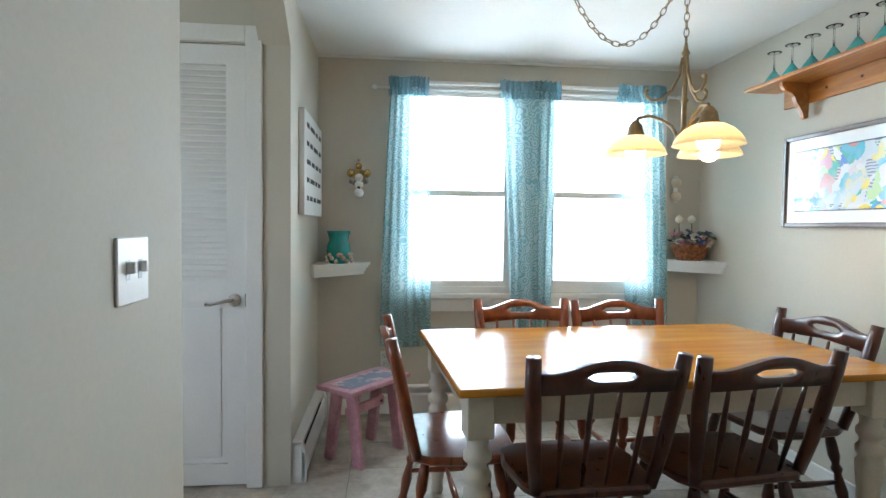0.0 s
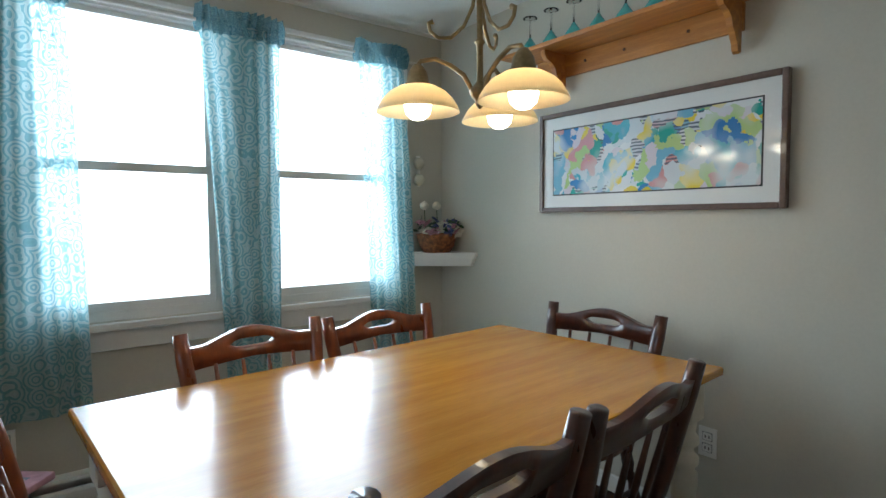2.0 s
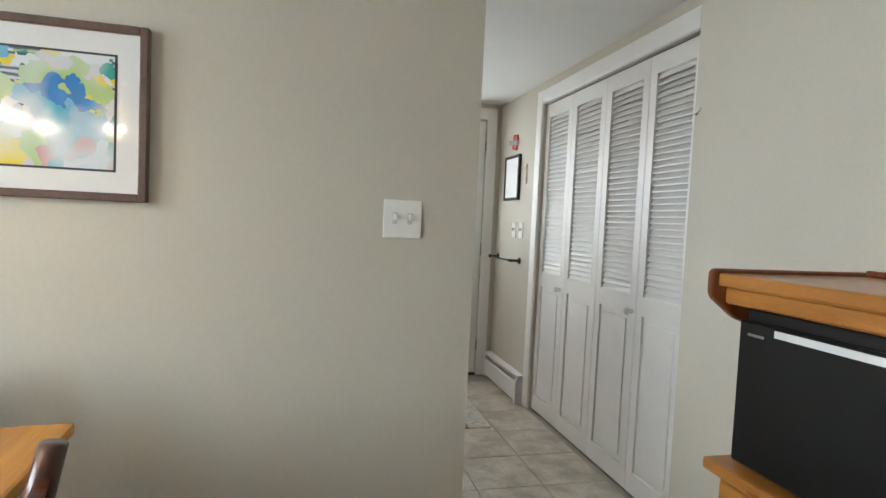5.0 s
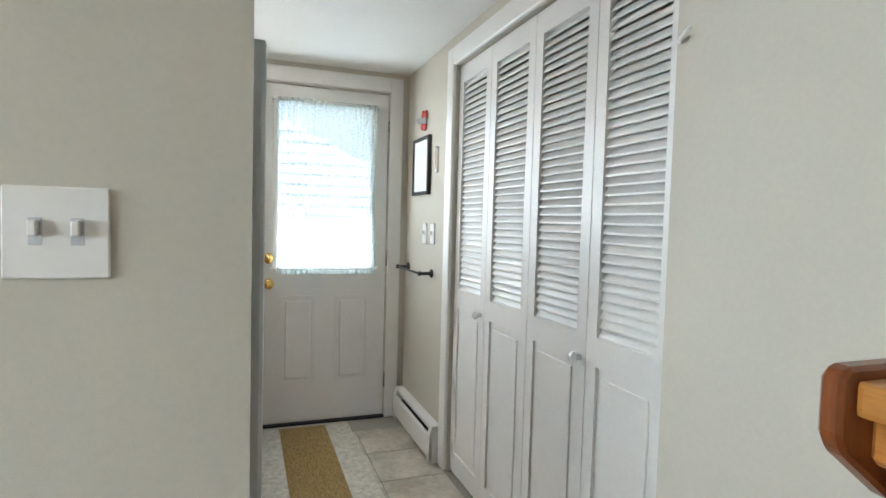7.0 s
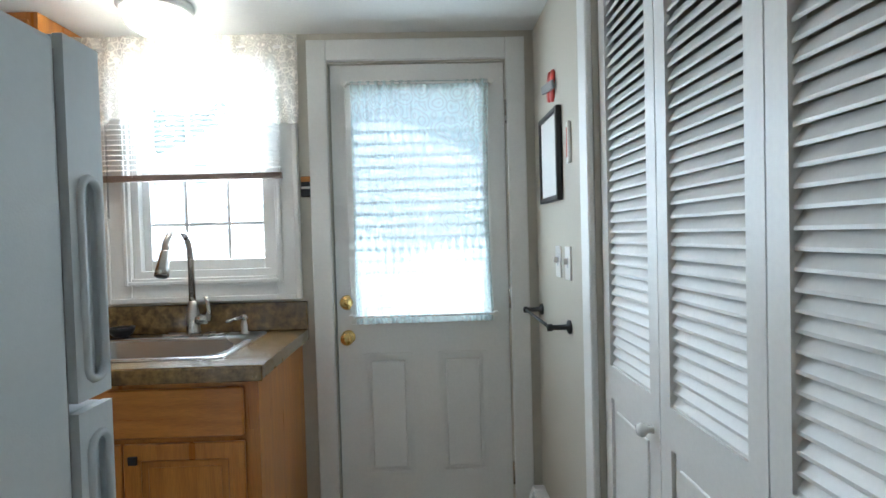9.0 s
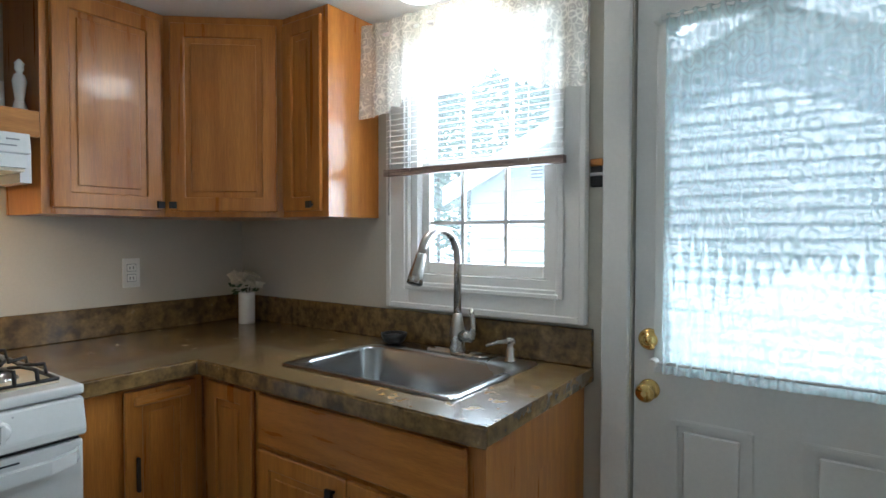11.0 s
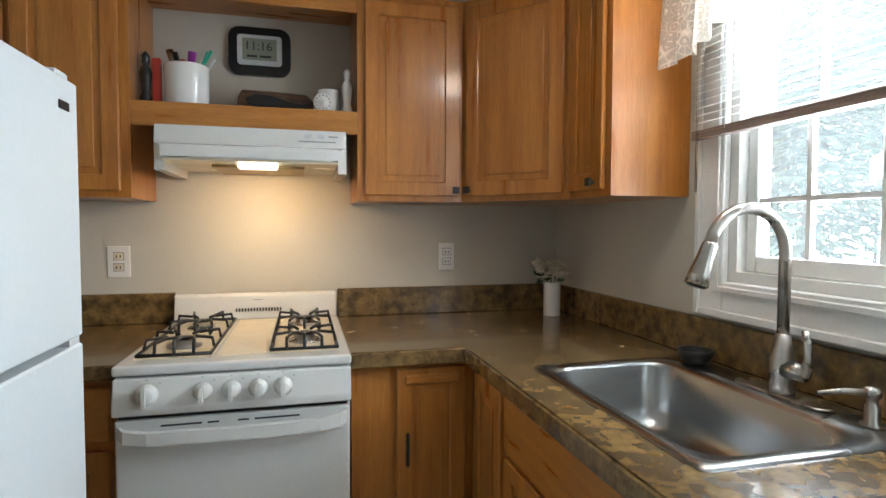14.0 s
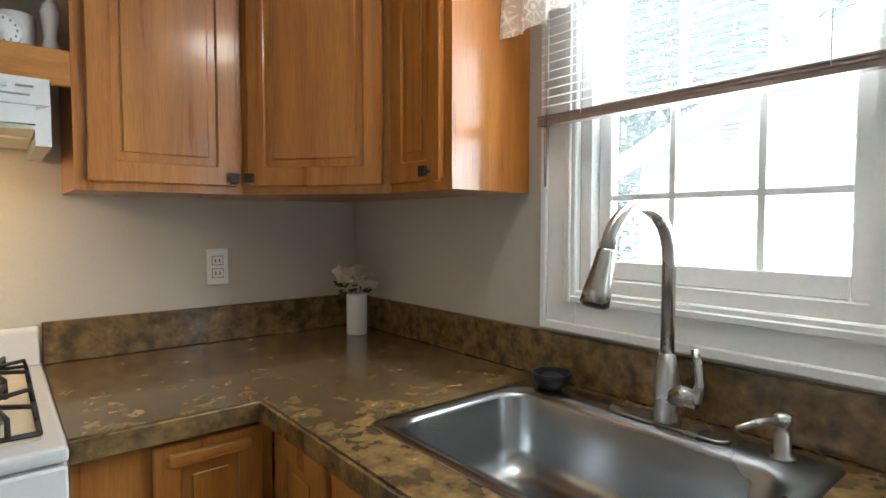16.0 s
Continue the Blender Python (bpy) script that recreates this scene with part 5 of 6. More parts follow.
part("front_edge", prism([(3.655, 1.8848), (4.0298, 1.8848), (4.0298, 0.745), (4.022, 0.745), (4.022, 1.877), (3.655, 1.877)], "z", CZ0 - 0.006, CT - 0.003, None, 0.003), LAMINATE, worktop)
w2 = single("worktop", boxes((XQ, 3.005, 1.885, YS, CZ0, CT), bevel=0.006), LAMINATE, (2.6, 2.2, CZ0), "brown stone-patterned laminate worktop beside the stove", "worktop")
part("backsplash", boxes((XQ, 3.005, YS - 0.022, YS, CT + 0.0005, 1.043), bevel=0.003), LAMINATE, w2)


def panel_door(parent, name, p, ux, w, z0, z1, out, mat=None, stile=0.055, thick=0.019, raised=True):
    """A framed oak door: p is its lower corner in plan, ux the way along it, out the way it faces."""
    u, o = Vector((*ux, 0)), Vector((*out, 0))
    origin = Vector((p[0], p[1], 0))

    def slab(bm, a, b, zl, zh, d0, d1):
        vs = [bm.verts.new(origin + u * s + o * d + Vector((0, 0, z))) for s in (a, b) for d in (d0, d1) for z in (zl, zh)]
        for q in ((0, 1, 3, 2), (4, 6, 7, 5), (0, 4, 5, 1), (2, 3, 7, 6), (0, 2, 6, 4), (1, 5, 7, 3)):
            bm.faces.new([vs[i] for i in q])

    st = min(stile, w * 0.3)
    bm = bmesh.new()
    ring_slab(bm, lambda a, z, d: origin + u * a + o * d + Vector((0, 0, z)), w, z0, z1, st, 0.0015, thick)
    bmesh.ops.bevel(bm, geom=list(bm.edges), offset=0.0035, segments=1, affect="EDGES")
    d = part(name, bm, mat or OAK, parent)
    bm = bmesh.new()
    slab(bm, st - 0.006, w - st + 0.006, z0 + st - 0.006, z1 - st + 0.006, 0.003, 0.010)
    if raised and w > 0.2:
        slab(bm, st + 0.022, w - st - 0.022, z0 + st + 0.022, z1 - st - 0.022, 0.0102, 0.015)
    bmesh.ops.bevel(bm, geom=list(bm.edges), offset=0.003, segments=1, affect="EDGES")
    part("door_panel", bm, mat or OAK, d)
    return d


def knob(parent, p, out):
    """Small dark square knob."""
    o = Vector((*out, 0))
    c = Vector(p)
    e = Vector((-o.y, o.x, 0))
    bm = tube([c, c + o * 0.016], 0.005, 8)
    vs = [bm.verts.new(c + o * (0.016 + d) + e * s + Vector((0, 0, z))) for s in (-0.013, 0.013) for d in (0, 0.009) for z in (-0.013, 0.013)]
    for q in ((0, 1, 3, 2), (4, 6, 7, 5), (0, 4, 5, 1), (2, 3, 7, 6), (0, 2, 6, 4), (1, 5, 7, 3)):
        bm.faces.new([vs[i] for i in q])
    part("knob", bm, IRON, parent, "dark bronze square knob")


# base cabinets
BF = 1.93    # front of the stove-wall run
SF = 4.075   # front of the sink run
cb = thing("base_cabinet", (3.85, 2.25, 0), "oak corner base cabinet with an angled door beside the stove", "cabinet")
part("body", boxes((3.66, 4.07, BF + 0.001, YS - 0.002, 0.10, CZ0 - 0.001)), OAK, cb)
# Toe kicks carry the shade of their recess as near-black colour.
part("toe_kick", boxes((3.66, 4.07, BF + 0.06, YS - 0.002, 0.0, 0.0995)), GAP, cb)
d = panel_door(cb, "door", (3.805, BF), (1, 0), 0.235, 0.13, 0.85, (0, -1))
part("scooped_grip", boxes((3.83, 4.015, BF - 0.030, BF - 0.0192, 0.80, 0.832), bevel=0.005), OAKH, d)
part("handle", boxes((3.835, 3.845, BF - 0.036, BF - 0.0195, 0.53, 0.64), bevel=0.003), IRON, d, "black bar pull")
cs = thing("base_cabinet", (4.4, 1.3, 0), "oak sink base cabinet with a false drawer front and two doors", "cabinet")
part("body", boxes((SF + 0.001, XD - 0.002, 0.775, YS - 0.02, 0.10, 0.70)), OAK, cs)
part("front_rail", boxes((SF + 0.001, SX0 + 0.005, 0.775, BF, 0.7002, CZ0 - 0.001)), OAK, cs)
part("back_rail", boxes((SX1 + 0.005, XD - 0.002, 0.775, YS - 0.02, 0.7002, CZ0 - 0.001)), OAK, cs)
part("end_panel", boxes((SX0 + 0.0052, SX1 + 0.0048, 0.775, 0.895, 0.7002, CZ0 - 0.001)), OAK, cs)
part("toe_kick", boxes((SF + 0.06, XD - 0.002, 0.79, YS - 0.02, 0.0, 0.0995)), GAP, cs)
part("drawer_front", boxes((SF - 0.019, SF - 0.001, 0.82, 1.60, 0.685, 0.845), bevel=0.005), OAKY, cs)
for y0_, ky in ((0.82, 1.165), (1.2125, 1.255)):
    d = panel_door(cs, "door", (SF, y0_), (0, 1), 0.3875, 0.13, 0.668, (-1, 0))
    knob(d, (SF - 0.019, ky, 0.625), (-1, 0))
d = panel_door(cs, "door", (SF, 1.63), (0, 1), 0.25, 0.13, 0.845, (-1, 0))
cw = thing("base_cabinet", (2.6, 2.25, 0), "oak base cabinet between refrigerator and stove", "cabinet")
part("body", boxes((XQ + 0.002, 2.998, BF + 0.001, YS - 0.002, 0.10, CZ0 - 0.001)), OAK, cw)
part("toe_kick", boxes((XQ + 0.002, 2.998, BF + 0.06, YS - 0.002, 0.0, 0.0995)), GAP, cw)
panel_door(cw, "door", (2.50, BF), (1, 0), 0.47, 0.13, 0.66, (0, -1))
part("drawer_front", boxes((2.50, 2.97, BF - 0.019, BF - 0.001, 0.69, 0.85), bevel=0.005), OAKH, cw)

# wall cabinets
UF, UX, UB, UT = 2.27, 4.42, 1.412, 2.197
u1 = thing("wall_cabinet", (3.92, 2.43, UB), "oak wall cabinet with one raised-panel door", "cabinet")
part("body", boxes((3.715, 4.128, UF + 0.001, YS - 0.002, UB, UT)), OAK, u1)
d = panel_door(u1, "door", (3.742, UF), (1, 0), 0.366, UB + 0.022, 2.165, (0, -1))
knob(d, (4.092, UF - 0.019, UB + 0.045), (0, -1))
u2 = thing("wall_cabinet", (4.40, 2.25, UB), "oak diagonal corner wall cabinet with one door", "cabinet")
part("body", prism([(4.129, UF + 0.001), (UX - 0.001, 1.921), (XD - 0.002, 1.921), (XD - 0.002, YS - 0.002), (4.129, YS - 0.002)], "z", UB, UT), OAK, u2)
a, b = Vector((4.129, UF)), Vector((UX, 1.921))
u = (b - a).normalized()
o = Vector((-u.y, u.x)) * -1
if o.y > 0:
    o = -o
L = (b - a).length
d = panel_door(u2, "door", tuple(a + u * 0.028 + o * 0.002), tuple(u), L - 0.05, UB + 0.022, 2.165, tuple(o))
k = a + u * 0.045 + o * 0.021
knob(d, (k.x, k.y, UB + 0.045), tuple(o))
u3 = thing("wall_cabinet", (4.56, 1.79, UB), "narrow oak wall cabinet beside the kitchen window", "cabinet")
part("body", boxes((UX + 0.001, XD - 0.002, 1.662, 1.9195, UB, UT)), OAK, u3)
d = panel_door(u3, "door", (UX, 1.688), (0, 1), 0.215, UB + 0.022, 2.165, (-1, 0))
knob(d, (UX - 0.019, 1.728, UB + 0.045), (-1, 0))
u4 = thing("wall_cabinet", (2.63, 2.43, UB), "oak wall cabinet beside the range hood", "cabinet")
part("body", boxes((XQ + 0.002, 2.940, UF + 0.001, YS - 0.002, UB, UT)), OAK, u4)
panel_door(u4, "door", (2.262, UF), (1, 0), 0.315, UB + 0.022, 2.165, (0, -1))
panel_door(u4, "door", (2.595, UF), (1, 0), 0.315, UB + 0.022, 2.165, (0, -1))
ni = thing("open_shelf_cabinet", (3.37, 2.43, 1.66), "open oak cubby over the range hood holding small objects", "cabinet")
part("shelf_board", boxes((2.9405, 3.714, UF + 0.022, YS - 0.003, 1.733, 1.748)), OAKH, ni)
part("front_rail", boxes((2.9405, 3.714, UF, UF + 0.0215, 1.662, 1.748), bevel=0.002), OAKH, ni)
part("top_rail", boxes((2.9405, 3.714, UF, UF + 0.0215, 2.115, UT), bevel=0.002), OAKH, ni)
part("top_board", boxes((2.9405, 3.714, UF + 0.022, YS - 0.003, 2.18, 2.195)), OAKH, ni)

# range hood
ho = thing("range_hood", (3.35, 2.35, 1.5), "white under-cabinet range hood with its lamp lit", "range hood")
hx = (3.028, 3.668)
bm = bmesh.new()
rings = []
for z, xa, xb, ya in ((1.660, hx[0], hx[1], 2.215), (1.598, hx[0], hx[1], 2.205), (1.585, hx[0] + 0.03, hx[1] - 0.03, 2.15), (1.545, hx[0] + 0.032, hx[1] - 0.032, 2.145)):
    rings.append([bm.verts.new(p) for p in ((xa, ya, z), (xb, ya, z), (xb, 2.595, z), (xa, 2.595, z))])
for r, s in zip(rings, rings[1:]):
    for k in range(4):
        bm.faces.new((r[k], r[(k + 1) % 4], s[(k + 1) % 4], s[k]))
bm.faces.new(rings[0])
part("shell", bm, ENAMEL, ho)
for xa in (hx[0], hx[1] - 0.03):
    part("side_lip", boxes((xa, xa + 0.03, 2.206, 2.595, 1.505, 1.5975)), ENAMEL, ho)
part("underside", boxes((hx[0] + 0.0325, hx[1] - 0.0325, 2.16, 2.59, 1.535, 1.5445)), BISQUE, ho)
part("filter", boxes((3.20, 3.52, 2.26, 2.56, 1.524, 1.5345), bevel=0.002), BRONZE, ho)
part("lamp_lens", boxes((3.295, 3.425, 2.19, 2.25, 1.518, 1.5345), bevel=0.004), HOODLAMP, ho, "glowing lamp lens")
for xx in (3.52, 3.565):
    part("rocker_switch", boxes((xx, xx + 0.025, 2.2, 2.2075, 1.632, 1.645)), LIGHTGREY, ho)
part("control_label", boxes((3.50, 3.63, 2.2, 2.2065, 1.617, 1.620)), GREY, ho)
part("badge", boxes((3.605, 3.637, 2.202, 2.2095, 1.637, 1.640)), GREY, ho)
lamp("hood_lamp", "AREA", look((3.36, 2.30, 1.512), (3.38, 2.55, 0.9)), 1.05, (1.0, 0.64, 0.30), size=(0.13, 0.06))

# gas stove
sx0, sx1 = 3.012, 3.648
sv = thing("gas_stove", (3.33, 2.2, 0), "white gas range with black grates and five white knobs", "stove")
part("body", boxes((sx0, sx1, 1.845, YS - 0.03, 0.02, 0.905), bevel=0.003), ENAMEL, sv)
part("cooktop", boxes((sx0 - 0.003, sx1 + 0.003, 1.80, 2.56, 0.906, 0.935), bevel=0.010, seg=3), ENAMEL, sv)
for xa, xb in ((3.045, 3.255), (3.415, 3.615)):
    part("burner_well", boxes((xa, xb, 1.865, 2.49, 0.9352, 0.938), bevel=0.001), BISQUE, sv)
part("centre_panel", boxes((3.265, 3.405, 1.865, 2.49, 0.9352, 0.9385)), BISQUE, sv)
part("backguard", prism([(2.515, 0.936), (2.575, 0.936), (2.575, 1.03), (2.566, 1.04), (2.545, 1.04), (2.530, 1.03)], "x", sx0 + 0.002, sx1 - 0.002, None, 0.003), ENAMEL, sv)
for k in range(16):
    xx = 3.245 + k * 0.0115
    part("vent_slot", boxes((xx, xx + 0.005, 2.514, 2.523, 0.966, 0.980)), INK, sv)
part("badge", boxes((3.31, 3.35, 2.521, 2.5275, 1.012, 1.0145)), GREY, sv)
part("control_panel", prism([(1.80, 0.8995), (1.845, 0.9055), (1.845, 0.80), (1.785, 0.80), (1.782, 0.82)], "x", sx0, sx1, None, 0.004), ENAMEL, sv)
for xx, r in ((3.098, 0.030), (3.240, 0.026), (3.315, 0.026), (3.386, 0.026), (3.455, 0.026)):
    kb = part("knob", lathe([(r, 0.0), (r, -0.006), (r * 0.82, -0.012), (r * 0.78, -0.024), (r * 0.6, -0.028), (0.002, -0.029)], (xx, 1.7905, 0.858), 20, "y"), ENAMEL, sv)
    part("pointer", prism([(xx - 0.005, 0.858 - r * 0.9), (xx + 0.005, 0.858 - r * 0.9), (xx + 0.004, 0.858 + r * 0.85), (xx - 0.004, 0.858 + r * 0.85)], "y", 1.752, 1.763), ENAMEL, kb)
    part("marks", boxes((xx - r - 0.006, xx - r - 0.002, 1.7895, 1.791, 0.835, 0.838), (xx + r + 0.002, xx + r + 0.006, 1.7895, 1.791, 0.885, 0.888), (xx - 0.003, xx + 0.003, 1.7905, 1.793, 0.896, 0.898)), GREY, sv)
part("oven_door", boxes((sx0 + 0.003, sx1 - 0.003, 1.80, 1.8445, 0.22, 0.785), bevel=0.006, seg=2), ENAMEL, sv)
# Solid dark block stands in for the shade in the joint.
part("door_gap", boxes((sx0 + 0.01, sx1 - 0.01, 1.81, 1.8445, 0.786, 0.7995)), GAP, sv)
for xa, xb in ((3.13, 3.235), (3.25, 3.28), (3.33, 3.36), (3.375, 3.50)):
    part("vent_slot", boxes((xa, xb, 1.7985, 1.802, 0.763, 0.768)), INK, sv)
hpts = [(sx0 + 0.012, 1.80, 0.752), (sx0 + 0.03, 1.772, 0.748), (sx0 + 0.09, 1.762, 0.742), (3.33, 1.758, 0.740), (sx1 - 0.09, 1.762, 0.742), (sx1 - 0.03, 1.772, 0.748), (sx1 - 0.012, 1.80, 0.752)]
bm = bmesh.new()
prev = None
for x, y, z in hpts:
    ring = [bm.verts.new(p) for p in ((x, y, z - 0.018), (x, y, z + 0.016), (x, y + 0.014, z + 0.018), (x, y + 0.014, z - 0.018))]
    if prev:
        for k in range(4):
            bm.faces.new((prev[k], prev[(k + 1) % 4], ring[(k + 1) % 4], ring[k]))
    prev = ring
part("oven_handle", bm, ENAMEL, sv)
part("drawer", boxes((sx0 + 0.003, sx1 - 0.003, 1.805, 1.8445, 0.05, 0.21), bevel=0.006), ENAMEL, sv)
for cx in (3.150, 3.515):
    for cy in (2.02, 2.335):
        bn = part("burner", lathe([(0.052, 0.938), (0.052, 0.944), (0.034, 0.948), (0.034, 0.958), (0.026, 0.962), (0.002, 0.963)], (cx, cy, 0), 18), NICKEL, sv)
        part("burner_cap", lathe([(0.030, 0.9632), (0.030, 0.968), (0.002, 0.969)], (cx, cy, 0), 16), IRON, bn)
    g = bmesh.new()
    x0, x1, y0, y1 = cx - 0.098, cx + 0.098, 1.875, 2.48
    zt = 0.976
    tube([(x0, y0, 0.945), (x1, y0, 0.945), (x1, y1, 0.945), (x0, y1, 0.945)], 0.0055, 6, g, True)
    for cy in (2.02, 2.335):
        for s in (-1, 1):
            for dx in (-0.052, 0.052):
                tube([(cx + dx, cy + s * 0.145, 0.945), (cx + dx, cy + s * 0.135, zt), (cx + dx * 0.75, cy + s * 0.06, zt), (cx + dx * 0.4, cy + s * 0.03, zt - 0.004)], 0.0052, 6, g)
            tube([(cx + s * 0.098, cy - 0.07, 0.945), (cx + s * 0.092, cy - 0.07, zt), (cx + s * 0.04, cy - 0.035, zt)], 0.0052, 6, g)
            tube([(cx + s * 0.098, cy + 0.07, 0.945), (cx + s * 0.092, cy + 0.07, zt), (cx + s * 0.04, cy + 0.035, zt)], 0.0052, 6, g)
        tube([(cx, cy - 0.145, 0.945), (cx, cy - 0.14, zt + 0.006), (cx, cy - 0.05, zt)], 0.005, 6, g)
    part("grate", g, IRON, sv, "black cast-iron grate")

# sink
sk = thing("sink", (4.38, 1.25, CT), "single-bowl brushed stainless steel drop-in sink", "sink")


def rounded(x0, x1, y0, y1, r, z, n=6):
    pts = []
    for cx, cy, a0 in ((x1 - r, y1 - r, 0), (x0 + r, y1 - r, 90), (x0 + r, y0 + r, 180), (x1 - r, y0 + r, 270)):
        for k in range(n + 1):
            a = radians(a0 + 90 * k / n)
            pts.append((cx + r * math.cos(a), cy + r * math.sin(a), z))
    return pts


loops = [rounded(SX0, SX1, SY0, SY1, 0.02, CT + 0.0008), rounded(SX0 + 0.004, SX1 - 0.004, SY0 + 0.004, SY1 - 0.004, 0.018, CT + 0.006), rounded(SX0 + 0.030, SX1 - 0.105, SY0 + 0.035, SY1 - 0.035, 0.075, CT + 0.005), rounded(SX0 + 0.036, SX1 - 0.111, SY0 + 0.041, SY1 - 0.041, 0.072, CT - 0.006), rounded(SX0 + 0.048, SX1 - 0.122, SY0 + 0.052, SY1 - 0.052, 0.07, CT - 0.12), rounded(SX0 + 0.065, SX1 - 0.14, SY0 + 0.07, SY1 - 0.07, 0.07, CT - 0.165), rounded(SX0 + 0.11, SX1 - 0.18, SY0 + 0.12, SY1 - 0.12, 0.06, CT - 0.178)]
bm = bmesh.new()
vl = [[bm.verts.new(p) for p in l] for l in loops]
for a, b in zip(vl, vl[1:]):
    n = len(a)
    for k in range(n):
        bm.faces.new((a[k], a[(k + 1) % n], b[(k + 1) % n], b[k])).smooth = True
bm.faces.new(vl[-1])
part("bowl", bm, STEEL, sk)
part("drain", lathe([(0.042, CT - 0.177), (0.042, CT - 0.174), (0.030, CT - 0.176), (0.004, CT - 0.1765)], (4.33, 1.25, 0), 18), NICKEL, sk)
fa = thing("faucet", (4.595, 1.20, CT + 0.006), "brushed nickel gooseneck pull-down faucet with side lever", "faucet")
fc = Vector((4.595, 1.20, 0))
part("deck_plate", prism([(4.595 + 0.030 * math.cos(t) , 1.20 + (0.098 if math.sin(t) > 0 else -0.098) + 0.030 * math.sin(t)) for t in [2 * math.pi * k / 24 for k in range(24)]], "z", CT + 0.0062, CT + 0.0125, None, 0.002), NICKEL, fa)
part("body", lathe([(0.029, CT + 0.013), (0.029, CT + 0.02), (0.025, CT + 0.05), (0.027, CT + 0.085), (0.021, CT + 0.115), (0.0155, CT + 0.15)], fc, 20), NICKEL, fa)
sd = Vector((-1.0, 0.05, 0)).normalized()
neck = [fc + Vector((0, 0, CT + 0.15)), fc + Vector((0, 0, 1.26))]
for k in range(1, 13):
    t = math.pi * k / 12 * 0.93
    neck.append(fc + sd * (0.10 - 0.10 * math.cos(t)) + Vector((0, 0, 1.26 + 0.10 * math.sin(t))))
part("neck", tube(neck, 0.0135, 14), NICKEL, fa)
e = neck[-1]
dn = (neck[-1] - neck[-2]).normalized()
part("spray_head", tube([e, e + dn * 0.004, e + dn * 0.03, e + dn * 0.075, e + dn * 0.100], [0.0145, 0.0165, 0.0185, 0.0245, 0.026], 16), NICKEL, fa)
part("spray_face", tube([e + dn * 0.1002, e + dn * 0.104], [0.023, 0.020], 16), BLACK, fa)
part("lever_hub", tube([fc + Vector((0.0, -0.015, CT + 0.07)), fc + Vector((0.0, -0.062, CT + 0.068))], [0.024, 0.018], 14), NICKEL, fa)
part("lever", tube([fc + Vector((0, -0.058, CT + 0.065)), fc + Vector((0.0, -0.068, CT + 0.10)), fc + Vector((0.004, -0.060, CT + 0.14)), fc + Vector((0.006, -0.052, CT + 0.165))], [0.011, 0.010, 0.0085, 0.0075], 10), NICKEL, fa)
so = thing("soap_dispenser", (4.595, 0.99, CT + 0.006), "small brushed nickel soap pump beside the faucet", "soap dispenser")
part("pump", lathe([(0.021, CT + 0.0062), (0.021, CT + 0.012), (0.014, CT + 0.016), (0.013, CT + 0.048), (0.010, CT + 0.05), (0.010, CT + 0.062), (0.015, CT + 0.066), (0.015, CT + 0.082), (0.003, CT + 0.085)], (4.595, 0.99, 0), 16), NICKEL, so)
part("spout", tube([(4.595, 0.99, CT + 0.073), (4.55, 1.01, CT + 0.074), (4.505, 1.03, CT + 0.068)], [0.0065, 0.006, 0.005], 8), NICKEL, so)
bo = single("dish", lathe([(0.022, 0.0), (0.040, 0.010), (0.048, 0.028), (0.050, 0.040), (0.046, 0.040), (0.036, 0.014), (0.004, 0.008)], (4.605, 1.50, CT + 0.0055), 22), BLACK, (4.605, 1.50, CT + 0.005), "small glossy black scrubber dish", "dish")
part("scrubber", lathe([(0.026, 0.016), (0.030, 0.026), (0.022, 0.034), (0.003, 0.036)], (4.605, 1.50, CT + 0.006), 12), INK, bo)
va = thing("bud_vase", (4.585, 2.40, CT), "slim white ceramic vase with cream silk roses", "vase")
part("vase", lathe([(0.036, 0.0), (0.038, 0.004), (0.038, 0.145), (0.035, 0.150), (0.031, 0.150), (0.031, 0.02)], (4.585, 2.40, CT + 0.0005), 24), PORCELAIN, va)
blossoms(va, (4.560, 2.37, CT + 0.205), (0.055, 0.03, 0.035), 10, PETALW, 0.046, 11)
bm = bmesh.new()
rnd = random.Random(12)
for k in range(16):
    c = Vector((4.57 + rnd.uniform(-0.04, 0.04), 2.39 + rnd.uniform(-0.03, 0.03), CT + rnd.uniform(0.15, 0.21)))
    dd = Vector((rnd.uniform(-1, 1), rnd.uniform(-1, 1), rnd.uniform(-0.3, 0.6))).normalized() * 0.04
    ee = dd.orthogonal().normalized() * 0.013
    bm.faces.new([bm.verts.new(p) for p in (c, c + dd * 0.5 + ee, c + dd, c + dd * 0.5 - ee)])
part("leaves", bm, LEAF, va)
for k in range(4):
    part("stem", tube([(4.585, 2.40, CT + 0.05), (4.545 + 0.025 * k, 2.385, CT + 0.195)], 0.002, 5), LEAF, va)

# things in the cubby
SZ = 1.7485
cr = thing("utensil_crock", (3.106, 2.36, SZ), "white glazed crock holding pens and utensils", "crock")
part("crock", lathe([(0.070, 0.0), (0.074, 0.004), (0.077, 0.142), (0.075, 0.147), (0.070, 0.144), (0.067, 0.01)], (3.106, 2.36, SZ), 26), PORCELAIN, cr)
